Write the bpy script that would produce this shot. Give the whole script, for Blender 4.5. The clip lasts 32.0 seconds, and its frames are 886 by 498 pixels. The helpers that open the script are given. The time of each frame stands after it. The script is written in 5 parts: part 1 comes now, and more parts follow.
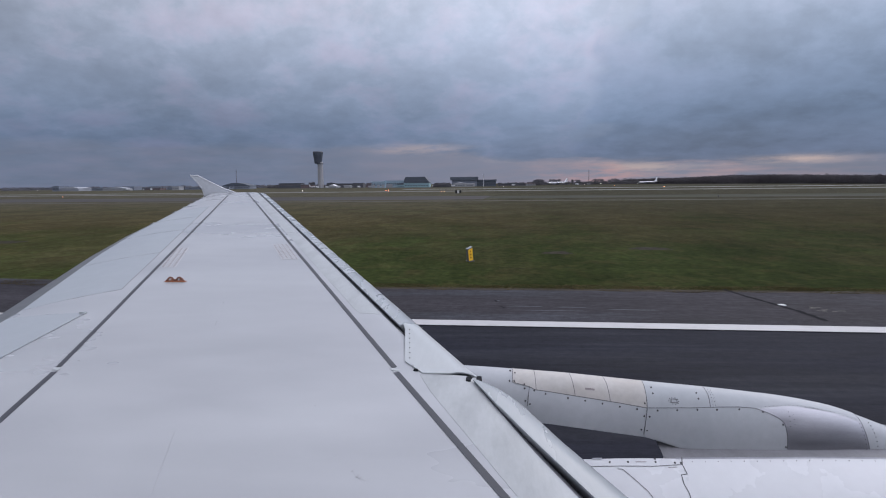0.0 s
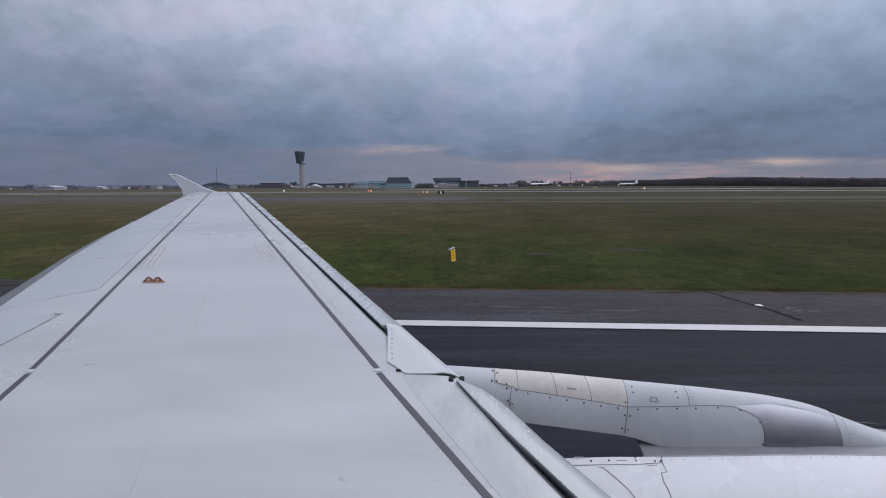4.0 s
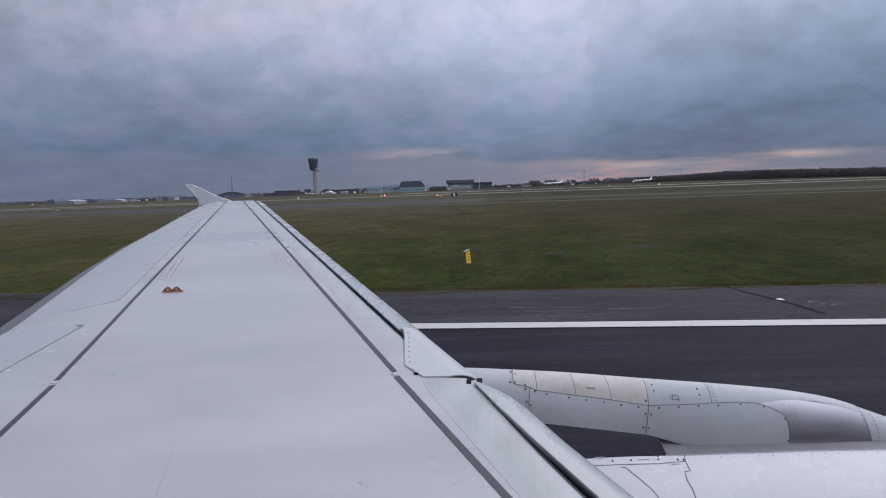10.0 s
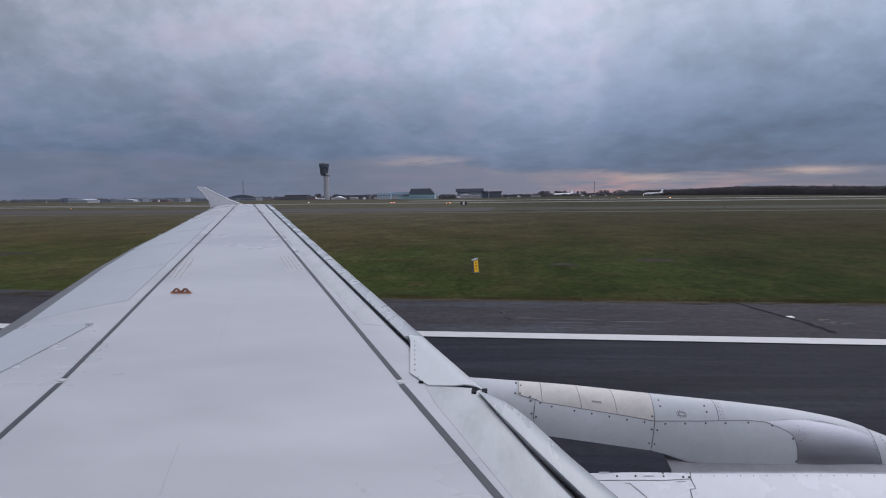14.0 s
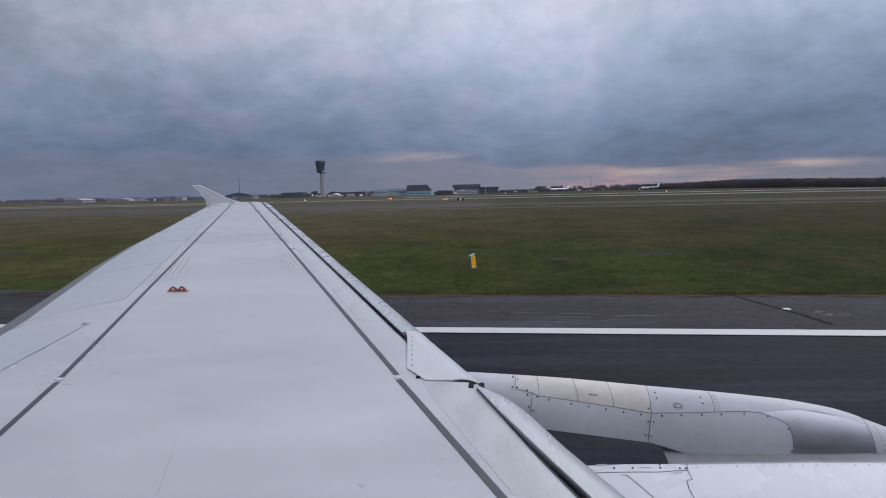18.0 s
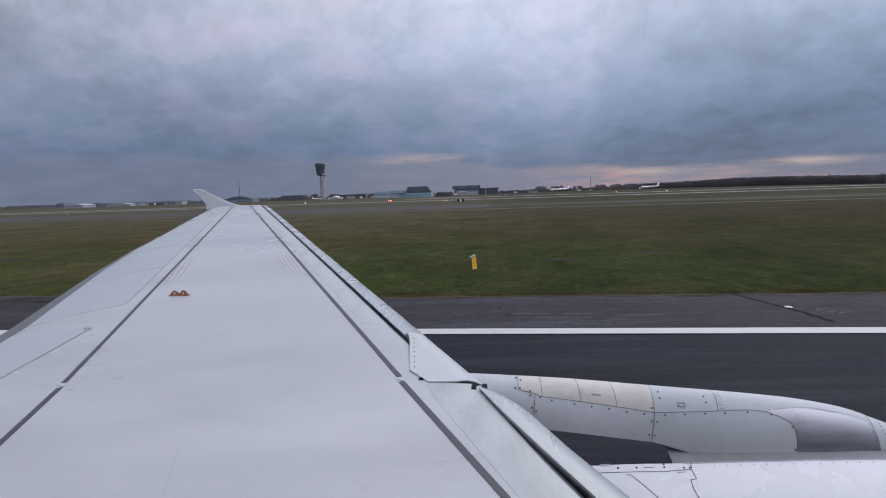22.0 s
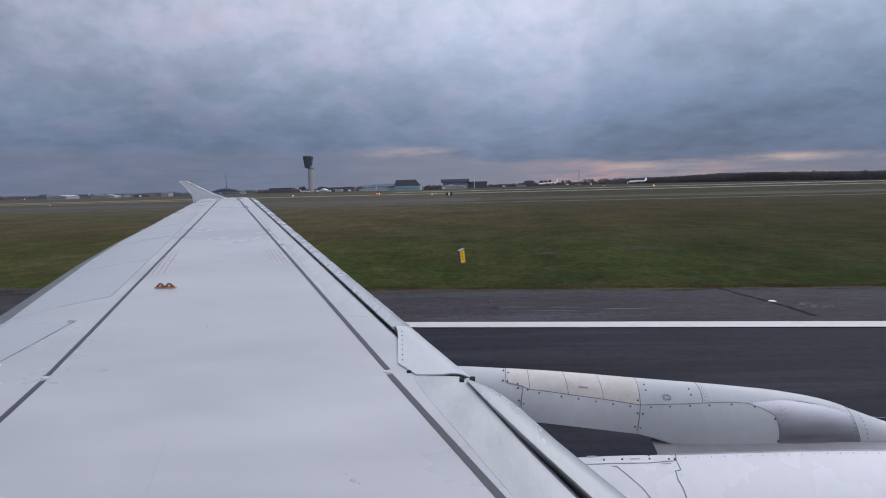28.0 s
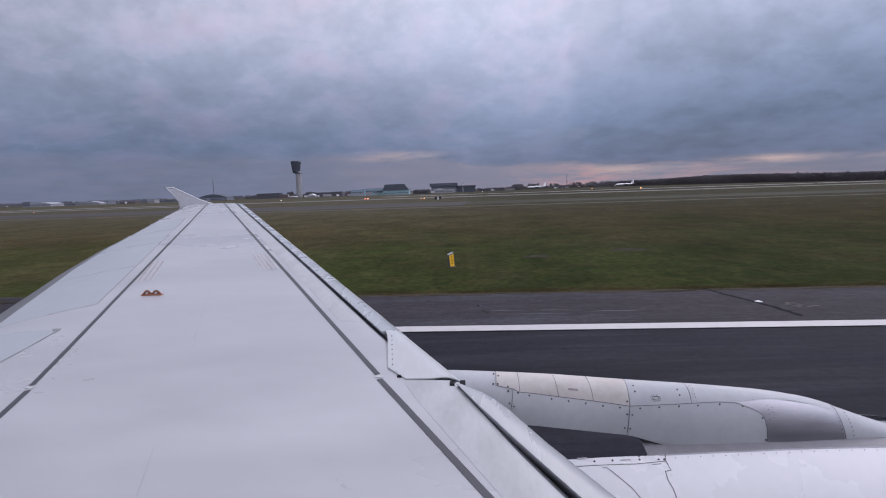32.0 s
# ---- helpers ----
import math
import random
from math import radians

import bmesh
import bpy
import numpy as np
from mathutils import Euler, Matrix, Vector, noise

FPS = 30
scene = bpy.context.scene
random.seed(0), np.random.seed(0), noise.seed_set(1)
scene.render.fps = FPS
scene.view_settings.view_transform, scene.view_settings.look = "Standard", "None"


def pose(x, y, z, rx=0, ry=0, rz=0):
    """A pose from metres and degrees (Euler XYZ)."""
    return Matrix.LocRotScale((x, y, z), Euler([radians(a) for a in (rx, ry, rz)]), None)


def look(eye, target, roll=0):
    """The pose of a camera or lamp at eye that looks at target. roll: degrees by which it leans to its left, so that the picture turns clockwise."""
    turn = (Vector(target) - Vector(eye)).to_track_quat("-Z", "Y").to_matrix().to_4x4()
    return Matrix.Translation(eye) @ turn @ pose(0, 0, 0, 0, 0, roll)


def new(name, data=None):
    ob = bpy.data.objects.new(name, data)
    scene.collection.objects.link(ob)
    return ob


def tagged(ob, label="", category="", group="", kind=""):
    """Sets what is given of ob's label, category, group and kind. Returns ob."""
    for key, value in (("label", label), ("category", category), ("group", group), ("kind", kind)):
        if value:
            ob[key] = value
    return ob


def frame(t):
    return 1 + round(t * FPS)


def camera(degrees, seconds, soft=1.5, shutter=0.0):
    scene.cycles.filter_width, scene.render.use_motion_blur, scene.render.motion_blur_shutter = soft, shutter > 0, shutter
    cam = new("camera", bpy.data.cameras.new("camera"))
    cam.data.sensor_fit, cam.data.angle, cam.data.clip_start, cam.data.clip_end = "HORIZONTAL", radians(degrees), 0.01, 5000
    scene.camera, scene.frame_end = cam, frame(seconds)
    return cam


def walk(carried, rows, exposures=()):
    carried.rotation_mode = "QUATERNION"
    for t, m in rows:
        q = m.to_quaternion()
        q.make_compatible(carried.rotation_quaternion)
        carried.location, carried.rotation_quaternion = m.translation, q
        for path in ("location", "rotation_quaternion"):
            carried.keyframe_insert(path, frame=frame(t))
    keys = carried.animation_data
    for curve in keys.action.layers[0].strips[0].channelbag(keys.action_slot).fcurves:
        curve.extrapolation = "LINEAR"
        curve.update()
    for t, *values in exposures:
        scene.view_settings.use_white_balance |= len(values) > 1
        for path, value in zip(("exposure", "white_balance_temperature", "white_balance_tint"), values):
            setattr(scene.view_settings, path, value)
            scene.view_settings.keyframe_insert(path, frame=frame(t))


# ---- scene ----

# The camera is held against a cabin window over the port wing: x is the
# aircraft's nose, y the way out along the wing, z up, the ground at z = 0.
cam = camera(76.0, 32.0, 1.1)
# seconds, eye x y z, pitch, roll, yaw
ROWS = [
    (0, -0.008, -0.001, 4.608, -6.27, 0.48, 3.62),
    (0.5, -0.003, -0.002, 4.602, -6.26, 0.45, 3.17),
    (1, -0.005, -0.001, 4.608, -6.34, 0.32, 2.87),
    (1.5, -0.006, -0.002, 4.610, -6.28, 0.00, 2.89),
    (2, 0.003, 0.001, 4.607, -6.44, 0.31, 1.77),
    (2.5, -0.002, -0.001, 4.608, -6.06, 0.59, 1.74),
    (3, -0.001, -0.002, 4.605, -6.28, 0.62, 1.00),
    (3.5, -0.009, -0.000, 4.604, -6.18, 0.46, 1.58),
    (5.5, -0.011, 0.001, 4.603, -6.35, -0.10, 2.06),
    (6, -0.006, 0.005, 4.607, -6.00, 0.41, 2.43),
    (6.5, -0.006, 0.003, 4.607, -6.00, 1.16, 2.50),
    (7, -0.004, 0.003, 4.604, -6.02, 1.45, 3.02),
    (7.5, -0.007, 0.003, 4.606, -6.11, 1.42, 3.01),
    (8, -0.004, 0.000, 4.607, -6.02, 1.31, 2.67),
    (8.5, -0.006, 0.002, 4.606, -5.79, 1.48, 3.13),
    (9, -0.001, -0.000, 4.608, -5.91, 1.73, 3.28),
    (9.5, -0.007, -0.001, 4.605, -5.97, 2.12, 3.09),
    (10, -0.005, 0.003, 4.602, -5.93, 1.93, 3.21),
    (10.5, 0.004, 0.003, 4.605, -5.95, 1.93, 2.93),
    (11, -0.005, -0.001, 4.604, -5.95, 1.87, 3.20),
    (11.5, -0.004, 0.000, 4.603, -5.95, 1.90, 3.39),
    (12, -0.005, 0.000, 4.604, -6.04, 1.81, 3.26),
    (12.5, -0.003, 0.001, 4.601, -5.67, 1.85, 3.81),
    (13, -0.005, 0.000, 4.602, -5.50, 1.51, 3.71),
    (13.5, -0.008, 0.003, 4.608, -5.03, 0.58, 4.29),
    (15.5, -0.004, 0.001, 4.602, -5.49, 0.62, 3.89),
    (16, -0.005, -0.004, 4.603, -5.44, 0.29, 3.77),
    (16.5, -0.001, -0.003, 4.603, -5.62, -0.19, 3.36),
    (17, -0.002, -0.001, 4.602, -5.20, 0.31, 4.28),
    (17.5, -0.005, -0.001, 4.604, -5.41, 0.59, 4.16),
    (18, 0.004, -0.001, 4.600, -5.50, 1.10, 3.85),
    (18.5, 0.001, 0.001, 4.601, -5.39, 1.03, 3.85),
    (19, 0.001, 0.001, 4.603, -5.30, 1.15, 3.91),
    (19.5, -0.001, 0.001, 4.599, -5.23, 1.20, 4.26),
    (20, 0.000, 0.001, 4.599, -5.58, 1.14, 4.00),
    (20.5, -0.001, -0.001, 4.600, -5.42, 1.26, 4.28),
    (21, 0.003, 0.001, 4.597, -5.33, 1.42, 4.25),
    (21.5, -0.002, 0.001, 4.599, -5.61, 1.79, 3.67),
    (22, -0.002, -0.002, 4.601, -5.36, 1.69, 3.85),
    (22.5, -0.003, -0.001, 4.599, -4.95, 1.62, 4.19),
    (23, 0.000, 0.001, 4.595, -5.22, 1.65, 3.85),
    (23.5, -0.002, 0.001, 4.599, -5.68, 1.53, 2.77),
    (24, 0.002, 0.000, 4.597, -5.31, 1.47, 3.27),
    (24.5, 0.001, 0.000, 4.595, -5.81, 1.11, 2.35),
    (25, -0.002, -0.001, 4.598, -5.51, 1.08, 2.57),
    (25.5, -0.002, -0.004, 4.600, -5.58, 1.14, 2.30),
    (27.5, 0.001, 0.000, 4.596, -5.96, 1.38, 2.76),
    (28, -0.003, -0.000, 4.597, -6.04, 1.34, 2.71),
    (28.5, 0.000, 0.001, 4.595, -5.80, 1.74, 3.04),
    (29, -0.000, 0.001, 4.596, -5.80, 1.76, 3.00),
    (29.5, 0.001, -0.001, 4.595, -5.77, 1.76, 3.03),
    (30, -0.003, -0.001, 4.596, -5.77, 1.67, 2.57),
    (30.5, 0.000, 0.002, 4.596, -5.75, 1.62, 2.55),
    (31, -0.003, -0.004, 4.595, -5.55, 1.42, 2.23),
    (31.5, -0.001, -0.000, 4.596, -5.44, 1.49, 2.41),
    (32, -0.001, -0.003, 4.596, -5.66, 1.79, 1.57),
]
# seconds, stops, kelvin, tint: the clip's camera turns a little pinker at the end
EXPOSURES = [(0, 0.0, 6500, 10), (5, -0.04, 6500, 10), (12, -0.07, 6500, 10), (17.5, -0.09, 6500, 10), (19.5, 0.02, 6500, 10),
             (29.0, 0.02, 6500, 10), (30.5, 0.02, 6500, 12), (32, 0.02, 6520, 17)]
# the aircraft stands a third of a degree wing-down on the crowned runway
LEVEL = Matrix.Translation((0, 0, 4.6)) @ Matrix.Rotation(radians(0.12), 4, "Y") @ Matrix.Rotation(radians(-0.33), 4, "X") @ Matrix.Translation((0, 0, -4.6))
walk(cam, [(t, LEVEL @ pose(x, y, z, 90 + p, r, w)) for t, x, y, z, p, r, w in ROWS], EXPOSURES)

# ---- light: a heavy overcast evening sky, its sun low behind the cloud ----
SUN_AZ, SUN_EL = radians(30), radians(28)
world = bpy.data.worlds.new("overcast_sky")
scene.world = world
world.use_nodes = True


def build_sky():
    nt = world.node_tree
    nt.nodes.clear()
    N, L = nt.nodes.new, nt.links.new

    def math_node(op, a, b=None, c=None):
        n = N("ShaderNodeMath")
        n.operation = op
        for i, v in enumerate((a, b, c)):
            if v is None:
                continue
            if isinstance(v, (int, float)):
                n.inputs[i].default_value = v
            else:
                L(v, n.inputs[i])
        return n.outputs[0]

    def ramp(fac, stops):
        n = N("ShaderNodeValToRGB")
        el = n.color_ramp.elements
        while len(el) > 1:
            el.remove(el[-1])
        for i, (p, c) in enumerate(stops):
            e = el[0] if i == 0 else el.new(p)
            e.position = p
            e.color = (*c, 1)
        L(fac, n.inputs[0])
        return n.outputs[0]

    def mix(kind, fac, a, b):
        n = N("ShaderNodeMix")
        n.data_type, n.blend_type = "RGBA", kind
        for sock, v in ((n.inputs[0], fac), (n.inputs[6], a), (n.inputs[7], b)):
            if isinstance(v, (int, float)):
                sock.default_value = v
            elif isinstance(v, tuple):
                sock.default_value = (*v, 1)
            else:
                L(v, sock)
        return n.outputs[2]

    def fractal(vec, scale, detail=6.0, rough=0.55, distort=0.0):
        n = N("ShaderNodeTexNoise")
        n.inputs["Scale"].default_value = scale
        n.inputs["Detail"].default_value = detail
        n.inputs["Roughness"].default_value = rough
        n.inputs["Distortion"].default_value = distort
        L(vec, n.inputs["Vector"])
        return n.outputs["Fac"]

    tc = N("ShaderNodeTexCoord")
    sep = N("ShaderNodeSeparateXYZ")
    L(tc.outputs["Generated"], sep.inputs[0])
    x, y, z = sep.outputs
    up = math_node("MAXIMUM", z, 0.0)
    # the cloud deck as a flat layer overhead: places on it by direction over height
    depth = math_node("DIVIDE", 1.0, math_node("ADD", up, 0.30))
    comb = N("ShaderNodeCombineXYZ")
    L(math_node("MULTIPLY", x, depth), comb.inputs[0])
    L(math_node("MULTIPLY", y, depth), comb.inputs[1])
    comb.inputs[2].default_value = 5.3
    deck = comb.outputs[0]
    puff = N("ShaderNodeCombineXYZ")
    L(x, puff.inputs[0])
    L(y, puff.inputs[1])
    L(math_node("MULTIPLY", math_node("LOGARITHM", math_node("ADD", up, 0.10), math.e), 0.50), puff.inputs[2])
    big = fractal(deck, 1.3, 2.0, 0.5, 0.2)
    mid = fractal(puff.outputs[0], 9.0, 6.0, 0.58, 0.15)
    fine = fractal(puff.outputs[0], 26.0, 4.0, 0.55, 0.0)

    def lobe(x0, z0, sx, sz, size):
        a = math_node("POWER", math_node("DIVIDE", math_node("SUBTRACT", x, x0), sx), 2.0)
        b = math_node("POWER", math_node("DIVIDE", math_node("SUBTRACT", z, z0), sz), 2.0)
        return math_node("MULTIPLY", math_node("EXPONENT", math_node("MULTIPLY", math_node("ADD", a, b), -1.0)), size)

    # the puffs have clear edges
    tufts = ramp(mid, [(0.38, (0,) * 3), (0.47, (0.34,) * 3), (0.53, (0.72,) * 3), (0.64, (1,) * 3)])
    # height in the sky gives the base tone; broad lighter and heavier masses of cloud lie over it
    base = ramp(z, SKY_BASE)
    clouds = math_node("ADD", math_node("MULTIPLY", math_node("SUBTRACT", big, 0.5), 0.45),
                       math_node("ADD", math_node("MULTIPLY", math_node("SUBTRACT", tufts, 0.5), 0.17),
                                 math_node("MULTIPLY", math_node("SUBTRACT", fine, 0.5), 0.30)))
    # a heavier slate-blue mass of cloud, its near side lit
    warped = math_node("ADD", math_node("SUBTRACT", x, math_node("MULTIPLY", z, 0.35)), math_node("MULTIPLY", math_node("SUBTRACT", mid, 0.5), 0.22))
    slate = math_node("MULTIPLY", ramp(warped, [(0.135, (0,) * 3), (0.165, (0.60,) * 3), (0.45, (1,) * 3)]), ramp(z, [(0.0, (0.7,) * 3), (0.12, (1,) * 3), (0.22, (0.75,) * 3), (0.40, (0,) * 3)]))
    masses = math_node("ADD", math_node("ADD", lobe(0.02, 0.24, 0.20, 0.12, 0.20), math_node("ADD", lobe(0.15, 0.12, 0.17, 0.08, 0.16), lobe(0.62, 0.28, 0.15, 0.12, -0.12))), math_node("MULTIPLY", slate, -0.22))
    lit = math_node("MULTIPLY", ramp(warped, [(0.0, (0,) * 3), (0.12, (1,) * 3), (0.145, (0,) * 3)]), ramp(z, [(0.10, (0,) * 3), (0.18, (1,) * 3), (0.35, (0,) * 3)]))
    masses = math_node("ADD", masses, math_node("MULTIPLY", lit, 0.07))
    tilt = math_node("MULTIPLY", math_node("MULTIPLY", x, up), 0.85)
    tilt = math_node("ADD", tilt, math_node("MULTIPLY", math_node("MULTIPLY", x, math_node("MAXIMUM", math_node("SUBTRACT", z, 0.33), 0.0)), 2.4))
    gain = math_node("ADD", math_node("ADD", 1.0, tilt), math_node("ADD", clouds, masses))
    gain = math_node("MAXIMUM", gain, 0.45)
    col = mix("MULTIPLY", 1.0, base, gain)
    # the lit tops of the puffs are a little rosy
    rosy = ramp(mid, [(0.48, (0,) * 3), (0.65, (1,) * 3)])
    rosy = math_node("MULTIPLY", rosy, math_node("SUBTRACT", 1.0, slate))
    col = mix("MULTIPLY", math_node("MULTIPLY", rosy, 0.72), col, (1.15, 0.985, 0.985))
    col = mix("MULTIPLY", math_node("MULTIPLY", slate, 1.0), col, (0.91, 1.0, 1.07))
    # under the ragged lower edge of the deck: hazy lilac air, rosy where the sun sets
    comb2 = N("ShaderNodeCombineXYZ")
    L(math_node("MULTIPLY", x, 7.0), comb2.inputs[0])
    L(math_node("MULTIPLY", y, 7.0), comb2.inputs[1])
    L(math_node("MULTIPLY", z, 45.0), comb2.inputs[2])
    ragged = fractal(comb2.outputs[0], 1.0, 5.0, 0.55)
    near_x = math_node("MAXIMUM", x, -0.16)
    edge = math_node("ADD", math_node("ADD", math_node("SUBTRACT", 0.047, math_node("MULTIPLY", near_x, 0.09)), math_node("MULTIPLY", math_node("MULTIPLY", near_x, near_x), 0.11)), math_node("MULTIPLY", math_node("SUBTRACT", ragged, 0.5), 0.035))
    below = math_node("SUBTRACT", edge, z)
    under = ramp(math_node("ADD", math_node("MULTIPLY", below, 55.0), 0.5), [(0.25, (0,) * 3), (0.75, (1,) * 3)])
    az = math_node("ADD", math_node("MULTIPLY", x, 0.80), math_node("MULTIPLY", y, 0.60))
    side = ramp(az, [(0.30, (0,) * 3), (0.48, (0.62,) * 3), (0.66, (0.80,) * 3), (0.76, (1,) * 3), (0.86, (0.70,) * 3), (0.97, (0.25,) * 3)])
    haze = mix("MIX", side, (0.148, 0.180, 0.258), (0.218, 0.232, 0.312))
    torn = ramp(fractal(comb2.outputs[0], 1.7, 4.0, 0.55), [(0.40, (0,) * 3), (0.66, (1,) * 3)])
    haze = mix("MIX", math_node("MULTIPLY", math_node("MULTIPLY", torn, ramp(x, [(0.05, (0.12,) * 3), (0.22, (1,) * 3), (0.40, (0.9,) * 3), (0.56, (0.25,) * 3)])), 0.85), haze, (0.44, 0.305, 0.320))
    glow = math_node("MULTIPLY", lobe(0.20, 0.011, 0.07, 0.012, 1.0), torn)
    haze = mix("MIX", math_node("MULTIPLY", glow, 0.9), haze, (0.54, 0.29, 0.29))
    col = mix("MIX", math_node("MULTIPLY", under, math_node("ADD", 0.45, math_node("MULTIPLY", side, 0.45))), col, haze)
    rim = ramp(math_node("ADD", math_node("MULTIPLY", below, 60.0), 0.2), [(0.1, (0,) * 3), (0.4, (1,) * 3), (0.8, (0,) * 3)])
    rim = math_node("MULTIPLY", math_node("MULTIPLY", rim, ramp(mid, [(0.48, (0,) * 3), (0.60, (1,) * 3)])), ramp(az, [(0.40, (0,) * 3), (0.62, (1,) * 3)]))
    col = mix("MIX", math_node("MULTIPLY", rim, 0.30), col, (0.42, 0.37, 0.41))
    cream = math_node("ADD", lobe(-0.10, 0.060, 0.075, 0.009, 0.50), math_node("ADD", lobe(0.47, 0.031, 0.060, 0.006, 0.80), lobe(0.27, 0.024, 0.06, 0.009, 0.65)))
    cream = math_node("MULTIPLY", cream, ramp(fractal(comb2.outputs[0], 2.4, 5.0, 0.6), [(0.35, (0,) * 3), (0.60, (1,) * 3)]))
    col = mix("MIX", cream, col, (0.50, 0.40, 0.39))
    # the deck's underside is heaviest along its lower edge
    sill = ramp(math_node("ADD", math_node("MULTIPLY", below, -16.0), 0.1), [(0.08, (0,) * 3), (0.25, (1,) * 3), (0.75, (0,) * 3)])
    col = mix("MULTIPLY", math_node("MULTIPLY", sill, 0.45), col, (0.86, 0.92, 0.98))
    # clear-air sky behind the cloud lends its tint
    sky = N("ShaderNodeTexSky")
    sky.sky_type, sky.sun_disc = "NISHITA", False
    sky.sun_elevation, sky.sun_rotation = SUN_EL, SUN_AZ
    air = N("ShaderNodeBackground")
    L(sky.outputs[0], air.inputs[0])
    air.inputs[1].default_value = 0.0015
    deck_bg = N("ShaderNodeBackground")
    L(col, deck_bg.inputs[0])
    deck_bg.inputs[1].default_value = 1.0
    both = N("ShaderNodeAddShader")
    L(air.outputs[0], both.inputs[0])
    L(deck_bg.outputs[0], both.inputs[1])
    out = N("ShaderNodeOutputWorld")
    L(both.outputs[0], out.inputs[0])


SKY_BASE = [(0.0, (0.14, 0.18, 0.275)), (0.05, (0.144, 0.188, 0.289)), (0.1, (0.169, 0.224, 0.338)), (0.16, (0.247, 0.306, 0.43)),
            (0.23, (0.379, 0.442, 0.581)), (0.31, (0.515, 0.575, 0.717)), (0.5, (0.808, 0.86, 1.008)), (1.0, (1.171, 1.23, 1.414))]
build_sky()
sun = new("sun", bpy.data.lights.new("sun", "SUN"))
sun.data.energy, sun.data.angle, sun.data.color = 0.5, radians(40), (1.0, 0.95, 0.92)
sun.matrix_world = look((math.sin(SUN_AZ) * 50, math.cos(SUN_AZ) * 50, 50 * math.tan(SUN_EL)), (0, 0, 0))


# ---- materials ----
def material(name, color, rough=0.6, metal=0.0, vary=0.12, scale=3.0, bump=0.0, bump_scale=40.0,
             streak=None, second=None, second_scale=0.4, second_at=(0.45, 0.6), second_detail=6.0, emit=0.0, coat=0.0, islands=0.0, spec=0.5, grain=None):
    """Colour with blotches at two scales; second: a colour that comes through in patches; streak: stretches the pattern along x, y, z."""
    m = bpy.data.materials.new(name)
    m.use_nodes = True
    nt = m.node_tree
    N, L = nt.nodes.new, nt.links.new
    b = nt.nodes["Principled BSDF"]
    b.inputs["Roughness"].default_value = rough
    b.inputs["Metallic"].default_value = metal
    b.inputs["Coat Weight"].default_value = coat
    b.inputs["Specular IOR Level"].default_value = spec
    if emit:
        b.inputs["Emission Color"].default_value = (*color, 1)
        b.inputs["Emission Strength"].default_value = emit
    tc = N("ShaderNodeTexCoord")
    vec = tc.outputs["Object"]
    if streak:
        mp = N("ShaderNodeMapping")
        mp.inputs["Scale"].default_value = streak
        L(vec, mp.inputs["Vector"])
        vec = mp.outputs[0]

    def fractal(s, d=5.0, r=0.6):
        n = N("ShaderNodeTexNoise")
        n.inputs["Scale"].default_value, n.inputs["Detail"].default_value, n.inputs["Roughness"].default_value = s, d, r
        L(vec, n.inputs["Vector"])
        return n.outputs["Fac"]

    def mixed(kind, fac, a, bb):
        n = N("ShaderNodeMix")
        n.data_type, n.blend_type = "RGBA", kind
        for sock, v in ((n.inputs[0], fac), (n.inputs[6], a), (n.inputs[7], bb)):
            if isinstance(v, float):
                sock.default_value = v
            elif isinstance(v, tuple):
                sock.default_value = (*v, 1)
            else:
                L(v, sock)
        return n.outputs[2]

    def spread(fac, lo, hi, f0=0.3, f1=0.7):
        n = N("ShaderNodeMapRange")
        n.inputs["From Min"].default_value, n.inputs["From Max"].default_value = f0, f1
        n.inputs["To Min"].default_value, n.inputs["To Max"].default_value = lo, hi
        L(fac, n.inputs["Value"])
        return n.outputs["Result"]

    col = color
    if second:
        col = mixed("MIX", spread(fractal(second_scale, second_detail), 0.0, 1.0, *second_at), color, second)
    coarse = fractal(scale)
    col = mixed("MULTIPLY", 1.0, col, spread(coarse, 1 - vary, 1 + vary))
    col = mixed("MULTIPLY", 1.0, col, spread(fractal(scale * 9, 4.0), 1 - vary * 0.6, 1 + vary * 0.6))
    if grain:
        n = N("ShaderNodeTexNoise")
        n.inputs["Scale"].default_value, n.inputs["Detail"].default_value, n.inputs["Roughness"].default_value = grain[0], 5.0, 0.7
        L(tc.outputs["Object"], n.inputs["Vector"])
        col = mixed("MULTIPLY", 1.0, col, spread(n.outputs["Fac"], 1 - grain[1], 1 + grain[1]))
    if islands:
        g = N("ShaderNodeNewGeometry")
        col = mixed("MULTIPLY", 1.0, col, spread(g.outputs["Random Per Island"], 1 - islands, 1 + islands, 0.0, 1.0))
    L(col, b.inputs["Base Color"])
    L(spread(coarse, max(rough - 0.08, 0.02), min(rough + 0.08, 1)), b.inputs["Roughness"])
    if bump:
        bn = N("ShaderNodeBump")
        bn.inputs["Strength"].default_value = bump
        bn.inputs["Distance"].default_value = 0.02
        L(fractal(bump_scale, 6.0), bn.inputs["Height"])
        L(bn.outputs[0], b.inputs["Normal"])
    return m


